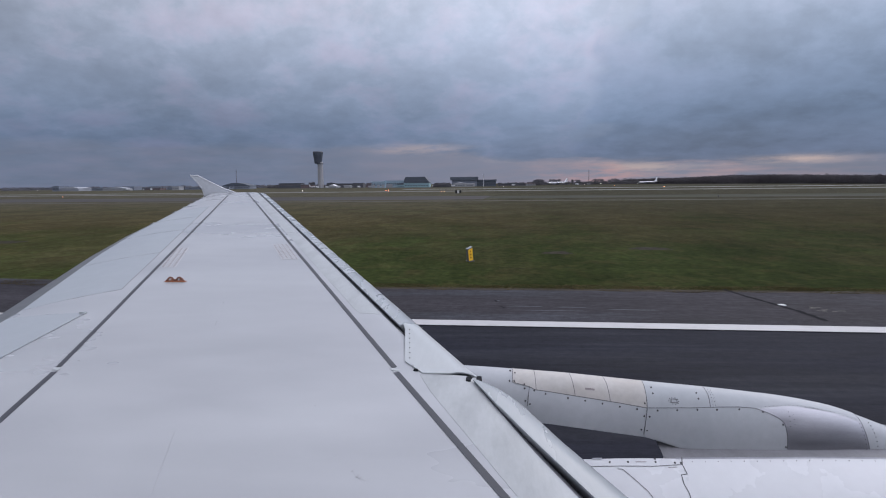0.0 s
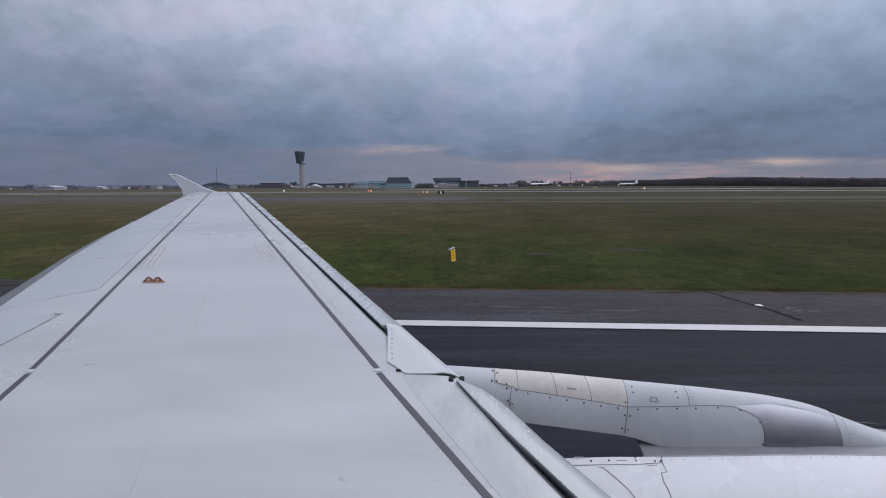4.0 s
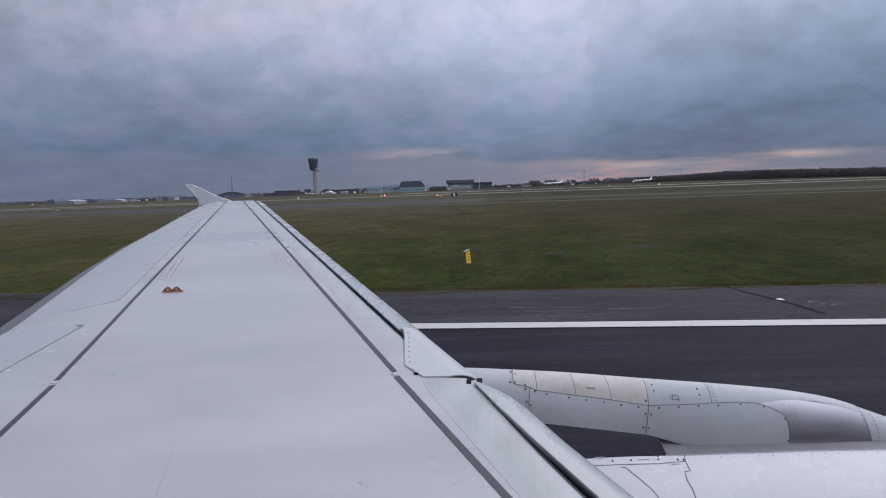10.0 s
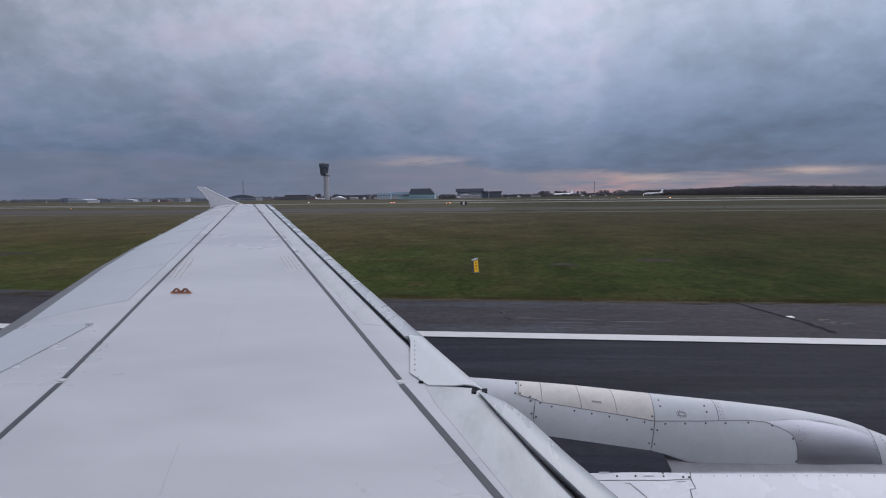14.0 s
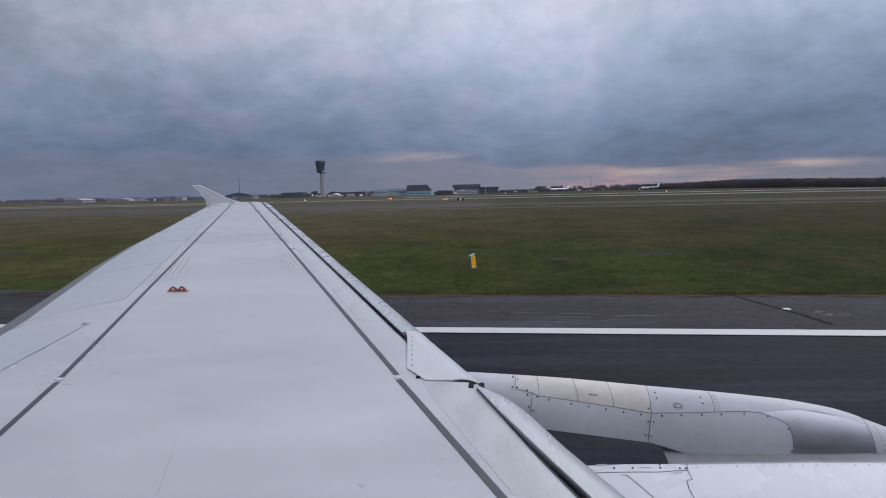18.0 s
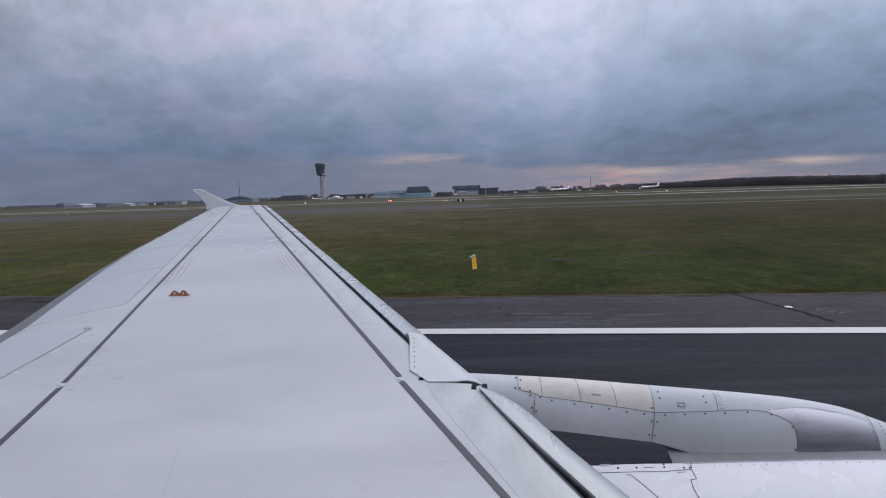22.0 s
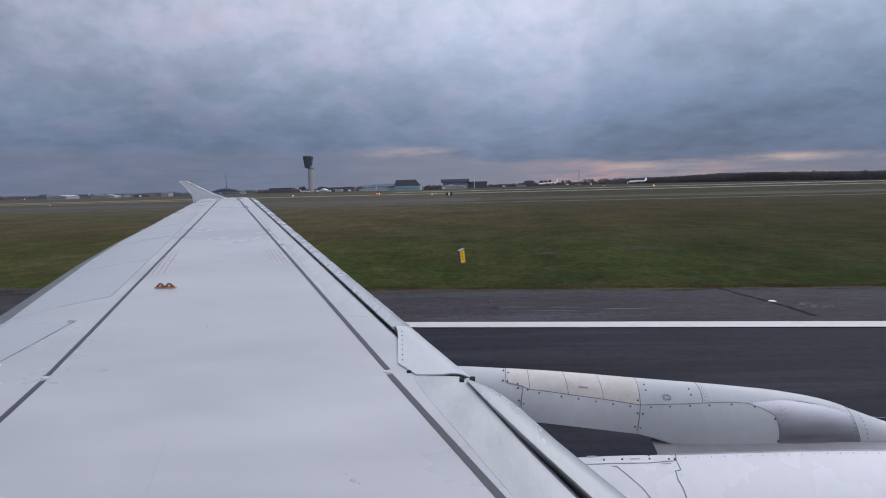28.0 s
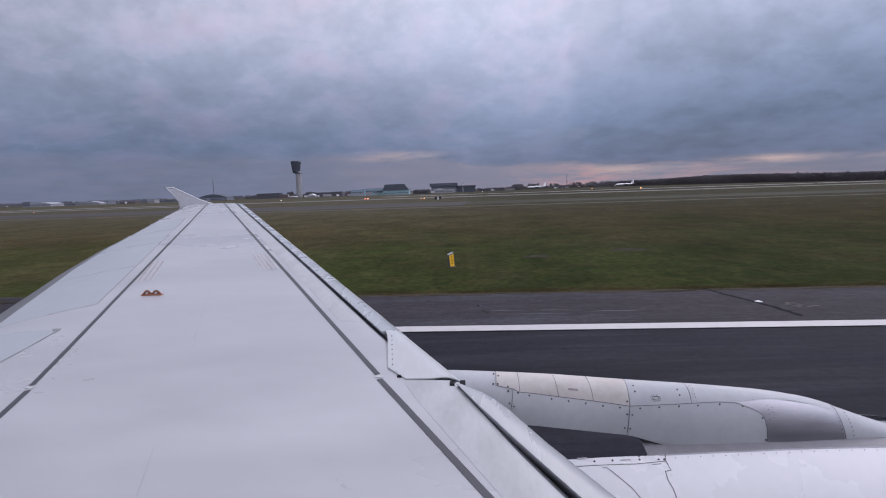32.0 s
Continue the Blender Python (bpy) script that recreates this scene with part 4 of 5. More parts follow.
cowl_joint([(1.30, hinge(1.3) - 0.05), (3.55, hinge(3.55) - 0.05)], 0.014, 0.001, GAP_DARK)
cowl_joint([(0.2, 24.6), (1.132, 24.2), (1.329, 23.1)], 0.005)
cowl_joint([(1.343, 19.6), (1.329, 23.1), (1.338, 27.3), (1.300, 27.6), (1.297, 31.2), (1.313, 34.8), (1.33, 60)], 0.006)
cowl_joint([(0.90, 25.6), (0.93, 25.6), (1.06, 34.5), (1.2, 50)], 0.005)
cowl_joint([(0.75, 20.7), (0.815, 20.7)], 0.012, 0.003, GAP_DARK)
cowl_joint([(1.03, 22.3), (1.10, 22.2)], 0.006, 0.002, STENCIL)
cowl_joint([(1.23, 24.6), (1.29, 24.3)], 0.005, 0.002, STENCIL)


def cowl_stud(x, ang, r):
    p = cowl_point(x, ang, 0.001)
    n = (cowl_point(x, ang, 0.05) - p).normalized()
    o = new("bolt", bolt_mesh)
    o.parent = near_cowl
    o.matrix_basis = Matrix.Translation(p) @ n.to_track_quat("Z", "Y").to_matrix().to_4x4() @ Matrix.Diagonal((r, r, 1, 1))


for x, a in ((1.163, 20.6), (1.160, 22.15), (1.285, 22.3), (1.323, 22.3), (0.86, 22.4), (0.98, 22.3)):
    cowl_stud(x, a, 0.008)
for k in range(26):
    x = 1.40 + 0.085 * k
    cowl_stud(x, hinge(x) + 1.6, 0.003)

# ---- fuselage barrel round the camera, open at the window, and the landing gear ----
FY, FZ, FR = -1.90, 4.0, 1.975
bm = bmesh.new()
HOLE = (-0.14, 0.14, 0.20, 0.42)     # x from, to; angle above the waist, radians
xs = [-9, -5, -2, -0.6, HOLE[0], HOLE[1], 0.6, 2, 5, 8]
ang = [HOLE[2], HOLE[3]] + [HOLE[3] + (2 * math.pi - HOLE[3] + HOLE[2]) * k / 46 for k in range(1, 46)]
ring = [[bm.verts.new((x, FY + FR * math.cos(a), FZ + FR * math.sin(a))) for a in ang] for x in xs]
for i in range(len(xs) - 1):
    for j in range(len(ang)):
        if not (xs[i] == HOLE[0] and j == 0):
            k = (j + 1) % len(ang)
            bm.faces.new((ring[i][j], ring[i + 1][j], ring[i + 1][k], ring[i][k]))
bm.faces.new(ring[0])
bm.faces.new(ring[-1])
part("fuselage", bm, FUSELAGE, airliner, "plain white fuselage barrel", True)
for gy in (1.9, -5.7):
    bm = rod(bmesh.new(), (-3.2, gy, 0.5), (-3.2, gy + (0.2 if gy > 0 else -0.2), 3.0), 0.11)
    leg = part("landing_gear", bm, STEEL, airliner)
    for d in (-0.42, 0.42):
        bm = bmesh.new()
        rod(bm, (-3.2, gy + d - 0.17, 0.58), (-3.2, gy + d + 0.17, 0.58), 0.57, sides=28)
        bmesh.ops.bevel(bm, geom=[e for e in bm.edges if len(e.link_faces) == 2 and e.calc_face_angle() > 1], offset=0.07, segments=3, affect="EDGES")
        part("wheel", bm, TYRE, leg, "", True)

# ---- the airfield ----
TURN = radians(-2.8)                 # the runway's line against the aircraft's
RUN = Matrix.Rotation(TURN, 4, "Z")
FAR = Matrix.Rotation(radians(-4.6), 4, "Z")


def sheet(name, x0, x1, y0, y1, z, mat, label, category, nx=1, kind="structure", line=RUN):
    """A level strip along the runway; y runs square to it."""
    bm = bmesh.new()
    grid(bm, lambda u, v: line @ Vector((lerp(x0, x1, u), lerp(y0, y1, v), z)), nx, 1)
    return tagged(part(name, bm, mat), label, category, "", kind)


def paved(name, outline, z, mat, label, category):
    """A level piece of paving inside an outline."""
    bm = bmesh.new()
    bm.faces.new([bm.verts.new((x, y, z)) for x, y in outline])
    bmesh.ops.triangulate(bm, faces=bm.faces[:])
    return tagged(part(name, bm, mat), label, category, "", "structure")


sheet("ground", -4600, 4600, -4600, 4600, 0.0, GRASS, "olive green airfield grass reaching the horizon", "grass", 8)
sheet("runway", -118, 1800, -27.0, 17.97, 0.010, RUNWAY, "dark grey grooved asphalt runway with rubber streaks", "runway")
sheet("runway_edge_line", -42.0, 1800, 17.97, 18.68, 0.024, LINE_WHITE, "solid white painted runway edge line", "marking", 4)
for y0, y1 in ((17.88, 17.975), (18.675, 18.76)):
    sheet("line_border", -42.0, 1800, y0, y1, 0.021, CRACK, "thin dark sealed border of the white line", "marking", 4)
sheet("shoulder", -118, 1800, 17.97, 24.25, 0.014, SHOULDER, "weathered grey asphalt runway shoulder", "pavement")
sheet("verge", -60, 1800, 24.25, 24.7, 0.012, SOIL, "strip of bare soil along the shoulder", "soil")
sheet("taxiway_edge", -900, 1500, 146.6, 150.6, 0.012, FAR_EDGE, "pale worn edge of the far taxiway", "taxiway", line=FAR)
sheet("taxiway", -900, -12, 162, 206, 0.012, TAXI_GREY, "grey parallel taxiway beyond the grass", "taxiway", line=FAR)
sheet("taxiway_end", -12, 1500, 171, 202, 0.012, TAXIWAY, "weed-grown old end of the parallel taxiway", "taxiway", line=FAR)
sheet("far_runway", -1600, 2000, 326, 352, 0.012, FAR_STRIP, "pale concrete runway far across the field", "runway", line=FAR)
sheet("far_taxiway", -100, 2000, 452, 482, 0.012, FAR_PALE, "pale concrete taxiway before the parked aircraft", "taxiway", line=FAR)
sheet("far_apron", -1600, 1000, 640, 700, 0.012, TAXIWAY, "grey concrete apron before the buildings", "apron", line=FAR)
sheet("pale_apron", -900, -150, 285, 300, 0.016, FAR_STRIP, "pale concrete apron far across the grass", "apron")

# ---- the turn-off passed before: paved fillets, yellow lines, bars, signs and lights ----
GRASS_EDGE = [(-14, 26.0), (-31.7, 28.1), (-43.9, 31.4), (-57.3, 38.8), (-72.2, 51.7), (-96.6, 74.9), (-124.9, 101.2), (-162, 139)]
CORNER_EDGE = [(-205, 139), (-160.5, 95.6), (-127, 63.9), (-116.3, 48.3), (-111.5, 36), (-111, 22), (-116, 9)]
EDGE_RIGHT = [(-40.7, 22.4), (-44.8, 23.4), (-48.9, 25.2), (-54.7, 28.4), (-63.9, 34.4), (-77, 44.0), (-95.8, 64.0), (-127.6, 97.5), (-165, 136)]
EDGE_LEFT = [(-67.7, 8.6), (-71.5, 12.1), (-80.3, 20.9), (-104, 45.5), (-129.8, 73), (-136.7, 80.2), (-191, 137)]
CENTRE = [(-30, 6.0), (-40, 8.0), (-48, 10.4), (-54.1, 13.1), (-62.3, 18.8), (-69.7, 24.6), (-80.6, 34.6), (-114.4, 70.1), (-126.5, 83.5), (-178, 137)]
paved("turn_off_shoulder", GRASS_EDGE + CORNER_EDGE + [(-100, 4), (-14, 4)], 0.0165, SHOULDER, "grey worn concrete fillets of the turn-off", "pavement")
paved("turn_off", EDGE_RIGHT + EDGE_LEFT[::-1] + [(-40, 8)], 0.019, RUNWAY, "dark asphalt turn-off joining the runway", "taxiway")


def yellow(pts, width, label, off=0.0):
    bm = bmesh.new()
    pairs = []
    for i, p in enumerate(pts):
        q, o = pts[min(i + 1, len(pts) - 1)], pts[max(i - 1, 0)]
        d = (Vector(q) - Vector(o)).normalized()
        s = Vector((-d.y, d.x))
        a, b = Vector(p) + s * (off - width / 2), Vector(p) + s * (off + width / 2)
        pairs.append((bm.verts.new((a.x, a.y, 0.03)), bm.verts.new((b.x, b.y, 0.03))))
    for (a, b), (c, d) in zip(pairs, pairs[1:]):
        bm.faces.new((a, b, d, c))
    tagged(part("taxi_line", bm, LINE_YELLOW), label, "marking", "taxiway lines", "structure")


yellow(CENTRE, 0.20, "yellow taxiway centre line curving onto the runway")
for off in (-0.28, 0.28):
    yellow(EDGE_RIGHT, 0.22, "one of a pair of yellow taxiway edge lines", off)
    yellow(EDGE_LEFT, 0.28, "one of a pair of yellow taxiway edge lines", off)
for k in range(12):
    if k not in (5, 6):
        x, y = lerp(-117.5, -102.5, k / 11), lerp(62.5, 75.5, k / 11)
        paved("hold_bar", [(x, y), (x + 0.9, y + 0.78), (x + 0.55, y + 1.2), (x - 0.35, y + 0.42)], 0.034, LINE_WHITE, "short white hold bar painted on the turn-off", "marking")


# cracks and sealed joints in the shoulder
def crack(pts, width, mat=CRACK, name="pavement_crack", label="dark sealed crack across the grey shoulder", kind_of="crack"):
    rnd = random.Random(int(pts[0][0] * 10))
    fine = []
    for (xa, ya), (xb, yb) in zip(pts, pts[1:]):
        for k in range(6):
            fine.append((lerp(xa, xb, k / 6) + rnd.uniform(-0.04, 0.04), lerp(ya, yb, k / 6) + rnd.uniform(-0.04, 0.04)))
    fine.append(pts[-1])
    bm = bmesh.new()
    left = []
    for i, (x, y) in enumerate(fine):
        w = width * rnd.uniform(0.5, 1.2) / 2
        left.append((bm.verts.new((x - w, y, 0.022)), bm.verts.new((x + w, y, 0.022))))
    for (a, b), (c, d) in zip(left, left[1:]):
        bm.faces.new((a, b, d, c))
    tagged(part(name, bm, mat), label, kind_of, kind_of + "s in the shoulder", "structure")


crack([(10.30, 24.4), (10.5, 23.4), (10.72, 22.31), (10.98, 21.3), (11.16, 20.43), (11.29, 18.86)], 0.20)
crack([(-13.4, 24.6), (-13.0, 22.0), (-13.6, 19.2)], 0.14)
crack([(0.62, 21.98), (0.66, 21.75)], 0.12)
crack([(0.74, 21.0), (1.0, 20.6)], 0.10)
crack([(3.6, 22.9), (5.4, 22.5)], 0.10)
crack([(-6.4, 21.9), (-2.1, 22.0)], 0.05)
crack([(22.5, 23.4), (22.9, 20.6), (23.8, 18.2)], 0.16)
crack([(32.6, 23.0), (33.0, 20.4), (34.2, 17.7)], 0.14)
BLUE_SCRAPE = material("bluish_scraped_asphalt", (0.040, 0.045, 0.062), 0.7, vary=0.3, scale=4)
for x, y, run, wide in ((0.62, 22.0, 0.16, 0.10), (0.9, 20.95, 1.5, 0.07), (2.7, 20.80, 1.3, 0.06), (4.4, 20.4, 2.0, 0.08), (1.5, 20.25, 2.4, 0.05)):
    paved("blue_scrape", [(x, y), (x + run * 0.5, y - 0.04), (x + run, y - 0.07), (x + run * 0.9, y - 0.07 + wide), (x + run * 0.3, y + wide)], 0.0175, BLUE_SCRAPE, "long bluish scrape on the asphalt", "scrape")
rnd = random.Random(8)
for k in range(9):
    x, y, run = rnd.uniform(11.7, 12.5), rnd.uniform(20.15, 20.95), rnd.uniform(0.15, 0.4)
    paved("pale_scuff", [(x, y), (x + run, y - 0.02), (x + run * 0.9, y + 0.06), (x + run * 0.2, y + 0.05)], 0.0175, SHOULDER_PALE, "pale scuff mark on the asphalt", "scuff")

# flush white light in the shoulder, and those set in the runway
light = thing("runway_edge_light", "flat white runway edge light set in the shoulder", "airfield light", at=Matrix.Translation((11.14, 21.31, 0.014)))
part("housing", rod(bmesh.new(), (0, 0, 0), (0, 0, 0.014), 0.15, 0.13, 16), SPOILER_PAINT, light)
part("lens", rod(bmesh.new(), (0, 0, 0.014), (0, 0, 0.030), 0.08, 0.06, 12), WHITE_PAINT, light)
for x, y in ((-43.9, 25.6), (-44.4, 20.6), (-45.2, 15.4), (-71.8, 8.8)):
    inset = thing("inset_light", "flush pale light set in the dark runway", "airfield light", "inset runway lights", at=Matrix.Translation((x, y, 0.0195)))
    part("rim", rod(bmesh.new(), (0, 0, 0), (0, 0, 0.012), 0.22, 0.20, 16), SPOILER_PAINT, inset)
    part("lens", rod(bmesh.new(), (0, 0, 0.012), (0, 0, 0.02), 0.08, 0.06, 12), WHITE_PAINT, inset)

# ---- far things: colours ----
CONCRETE = material("tower_concrete", (0.325, 0.325, 0.34), 0.8, vary=0.14, scale=0.15, streak=(1, 1, 0.2))
CAB_DARK = material("tower_dark_cladding", (0.060, 0.068, 0.090), 0.5, vary=0.15, scale=0.2)
GLASS_DARK = material("dark_window_glass", (0.085, 0.10, 0.125), 0.25, vary=0.05)
BROWN = material("dark_brown_cladding", (0.105, 0.103, 0.118), 0.8, vary=0.15, scale=0.15)
RED_BROWN = material("red_brown_brick", (0.19, 0.14, 0.145), 0.85, vary=0.15, scale=0.3)
SLATE = material("dark_roof_sheet", (0.085, 0.100, 0.125), 0.7, vary=0.12, scale=0.15)
TEAL = material("pale_teal_cladding", (0.27, 0.405, 0.445), 0.6, vary=0.10, scale=0.12)
BLUE_GREY = material("pale_blue_cladding", (0.35, 0.47, 0.56), 0.6, vary=0.12, scale=0.12)
PALE = material("pale_grey_wall", (0.36, 0.365, 0.385), 0.7, vary=0.1, scale=0.12)
WHITE = material("white_paint", (0.66, 0.665, 0.69), 0.5, vary=0.04)
# distance haze is blended into the tree colours as a lilac-grey tint
TREE_BARE = material("hazed_bare_twigs", (0.164, 0.152, 0.162), 0.95, vary=0.16, scale=0.02, islands=0.05, spec=0.03)
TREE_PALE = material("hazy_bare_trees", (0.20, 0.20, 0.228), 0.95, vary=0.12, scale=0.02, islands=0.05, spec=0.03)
TREE_DARK = material("hazed_dark_foliage", (0.145, 0.140, 0.152), 0.95, vary=0.2, scale=0.1, islands=0.15, spec=0.03)
MAST = material("mast_steel", (0.16, 0.15, 0.16), 0.6, metal=0.5)
AMBER = material("amber_lamp", (1.0, 0.36, 0.08), 0.4, emit=5.0)
RED_LAMP = material("red_lamp", (1.0, 0.20, 0.10), 0.4, emit=5.0)
WHITE_LAMP = material("white_lamp", (1.0, 0.95, 0.88), 0.4, emit=2.5)
AMBER_DIM = material("dull_amber_lamp", (0.8, 0.30, 0.12), 0.5, emit=0.3)
# far walls and roofs: haze of the distance is mixed into these two greys
HAZE_GREY = material("hazed_grey_cladding", (0.20, 0.222, 0.27), 0.7, vary=0.12, scale=0.1)
HAZE_ROOF = material("hazed_pale_roof", (0.34, 0.355, 0.40), 0.7, vary=0.1, scale=0.1)
SIGN_YELLOW = material("sign_yellow", (0.72, 0.42, 0.03), 0.5, vary=0.08)
SIGN_BLACK = material("sign_black", (0.02, 0.02, 0.02), 0.5)


# ---- control tower ----
def ring_stack(levels, sides=16, cap=True, lean=0.0):
    """A many-sided tower from (radius, height) levels; lean: its shift to the side."""
    bm = bmesh.new()
    rings = [[bm.verts.new((lean + r * math.cos(2 * math.pi * (k + 0.5) / sides), r * math.sin(2 * math.pi * (k + 0.5) / sides), z)) for k in range(sides)] for r, z in levels]
    for a, b in zip(rings, rings[1:]):
        for k in range(sides):
            bm.faces.new((a[k], a[(k + 1) % sides], b[(k + 1) % sides], b[k]))
    if cap:
        bm.faces.new(rings[0][::-1])
        bm.faces.new(rings[-1])
    return bm


CAB = -2.9
tower = thing("control_tower", "tall pale concrete control tower with dark flared cab", "control tower", at=Matrix.Translation((-233.2, 830, 0)))
part("shaft", ring_stack([(4.3, 0), (4.1, 22), (3.9, 38)], 20), CONCRETE, tower, "pale concrete shaft")
part("cab", ring_stack([(4.9, 35.6), (5.3, 36.3), (5.9, 41.5), (6.5, 46.0), (6.7, 46.2), (6.7, 46.8)], 16, True, CAB), CAB_DARK, tower, "dark flared cladding")
for k in range(16):
    a0, a1 = 2 * math.pi * (k + 0.53) / 16, 2 * math.pi * (k + 1.47) / 16
    bm = bmesh.new()
    quad = [(6.8, a0, 47.0), (6.8, a1, 47.0), (7.3, a1, 50.6), (7.3, a0, 50.6)]
    outer = [bm.verts.new((CAB + r * math.cos(a), r * math.sin(a), z)) for r, a, z in quad]
    inn = [bm.verts.new((CAB + (r - 0.2) * math.cos(a), (r - 0.2) * math.sin(a), z)) for r, a, z in quad]
    bm.faces.new(outer)
    bm.faces.new(inn[::-1])
    for i in range(4):
        bm.faces.new((outer[i], outer[(i + 1) % 4], inn[(i + 1) % 4], inn[i]))
    part("cab_window", bm, GLASS_DARK, tower)
part("cab_core", ring_stack([(6.4, 46.7), (6.9, 50.7)], 16, True, CAB), CAB_DARK, tower)
part("roof", ring_stack([(7.4, 50.6), (7.5, 51.8), (6.9, 53.0), (6.6, 53.2)], 16, True, CAB), CAB_DARK, tower, "dark flat roof")
for z in (38.6, 41.4, 44.2):
    r = 5.3 + (z - 36.3) * 0.122
    part("window_band", ring_stack([(r + 0.10, z), (r + 0.24, z + 1.0)], 16, False, CAB), GLASS_DARK, tower)
part("gallery", ring_stack([(4.6, 35.0), (5.0, 35.0), (5.0, 35.7), (4.6, 35.7)], 20), CAB_DARK, tower, "dark ring gallery under the cab")
part("antenna", rod(bmesh.new(), (-2.6, 0, 53.1), (-2.6, 0, 56), 0.10, 0.05, 6), MAST, tower)


# ---- airport buildings ----
def building(name, label, x, y, w, d, h, wall, roof, shape="flat", rise=0.0, rows=1, cols=8, ajar=0, turn=0.0, category="building", eave=0.4):
    """A building with its front to the field: wall, roof of the given shape, windows in rows, and doors."""
    b = thing(name, label, category, "airport buildings", at=Matrix.Translation((x, y, 0)) @ Matrix.Rotation(turn, 4, "Z"))
    part("wall", box(bmesh.new(), -w / 2, w / 2, 0, d, 0, h), wall, b)
    bm = bmesh.new()
    if shape == "flat":
        box(bm, -w / 2 - eave, w / 2 + eave, -eave, d + eave, h, h + max(0.6, rise))
    else:
        n = 12 if shape == "arch" else 2
        prof = [(lerp(-w / 2 - 0.5, w / 2 + 0.5, k / n), h + rise * (math.sin(math.pi * k / n) if shape == "arch" else 1 - abs(2 * k / n - 1))) for k in range(n + 1)]
        if shape == "hip":
            prof = [(-w / 2 - 0.5, h), (-w / 2 + w * 0.07, h + rise), (w / 2 - w * 0.16, h + rise * 1.02), (w / 2 + 0.5, h)]
        if shape == "shed":
            prof = [(-w / 2 - 0.5, h), (-w / 2 - 0.5, h + rise * 0.35), (w / 2 + 0.5, h + rise), (w / 2 + 0.5, h)]
        f = [bm.verts.new((px, -0.5, pz)) for px, pz in prof]
        g = [bm.verts.new((px, d + 0.5, pz)) for px, pz in prof]
        for i in range(len(f) - 1):
            bm.faces.new((f[i], f[i + 1], g[i + 1], g[i]))
        bm.faces.new(f)
        bm.faces.new(g[::-1])
        bm.faces.new((f[0], g[0], g[-1], f[-1]))
    part("roof", bm, roof, b)
    step = w / (cols + 0.5)
    me = None
    for r in range(rows):
        for c in range(cols):
            z = h * (0.40 + 0.50 * r / max(rows, 1))
            if me is None:
                me = mesh_of("window", box(bmesh.new(), -step * 0.32, step * 0.32, -0.12, 0.05, -h * 0.08, h * 0.08), GLASS_DARK)
            o = new("window", me)
            o.parent = b
            o.matrix_basis = Matrix.Translation((-w / 2 + step * (c + 0.75), 0, z))
    for k in range(ajar):
        part("door", box(bmesh.new(), -w / 2 + w * (k + 0.2) / ajar, -w / 2 + w * (k + 0.8) / ajar, -0.2, 0.1, 0, h * 0.55), PALE, b)
    return b


building("low_terminal", "low dark brown flat-roofed airport building", -270.2, 800, 32, 18, 6.8, BROWN, SLATE, cols=10)
building("brick_annex", "low reddish-brown annex with a sloping roof", -247, 801, 22, 14, 4.2, RED_BROWN, BROWN, "gable", 1.0, cols=5)
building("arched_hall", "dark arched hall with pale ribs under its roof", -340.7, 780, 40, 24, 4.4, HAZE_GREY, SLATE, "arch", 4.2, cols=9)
building("service_building", "dark service building beside the tower", -215.8, 822, 13, 14, 6.6, BROWN, SLATE, "gable", 1.2, cols=4)
building("white_tent", "white gabled tent hall on the apron", -205.5, 788, 11, 14, 2.4, PALE, WHITE, "gable", 2.6, cols=2)
building("service_building", "long dark service building with a flat roof", -195.7, 820, 30, 18, 5.6, BROWN, SLATE, cols=9)
building("service_building", "dark service building with a pale roof edge", -174.1, 815, 14, 16, 6.2, BROWN, HAZE_GREY, cols=5)
building("pale_store", "low pale store before the service building", -186, 796, 9, 8, 2.6, PALE, WHITE, cols=3)
building("office_block", "small reddish office block beside the blue halls", -147.7, 760, 7, 12, 6.0, RED_BROWN, HAZE_GREY, cols=3, rows=2)
building("cargo_hall", "pale blue cargo hall with a stepped roof", -131.5, 740, 18, 20, 7.4, BLUE_GREY, BLUE_GREY, cols=8, rows=2, ajar=3)
building("cargo_hall", "taller pale blue cargo hall", -111.3, 748, 28.5, 20, 8.5, BLUE_GREY, BLUE_GREY, cols=10, rows=2, ajar=2)
building("link_hall", "low teal link hall with dark roof", -98.5, 730, 14, 14, 3.6, TEAL, SLATE, "shed", 3.2, cols=4)
building("teal_hangar", "teal hangar with a steep dark roof", -79.3, 720, 32.5, 26, 5.8, TEAL, SLATE, "hip", 7.4, cols=9)
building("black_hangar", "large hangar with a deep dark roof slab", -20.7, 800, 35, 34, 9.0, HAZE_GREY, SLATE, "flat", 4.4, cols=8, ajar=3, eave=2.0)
building("black_hangar", "lower dark hangar wing with a thin roof", 9.8, 806, 28, 30, 7.6, SLATE, SLATE, "flat", 1.8, cols=8, eave=0.8)
building("white_store", "small white store before the dark hangar", -26.0, 776, 15, 12, 4.6, PALE, WHITE, "gable", 1.6, cols=4)
building("white_store", "low white store at the hangar's corner", -12.5, 782, 10, 10, 3.8, PALE, WHITE, cols=3)
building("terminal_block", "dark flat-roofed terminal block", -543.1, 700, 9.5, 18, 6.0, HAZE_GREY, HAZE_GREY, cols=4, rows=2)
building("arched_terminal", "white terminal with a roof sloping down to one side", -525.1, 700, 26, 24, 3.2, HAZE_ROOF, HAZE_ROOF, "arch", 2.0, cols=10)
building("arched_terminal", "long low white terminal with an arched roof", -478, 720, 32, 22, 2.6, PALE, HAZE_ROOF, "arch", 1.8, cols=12)
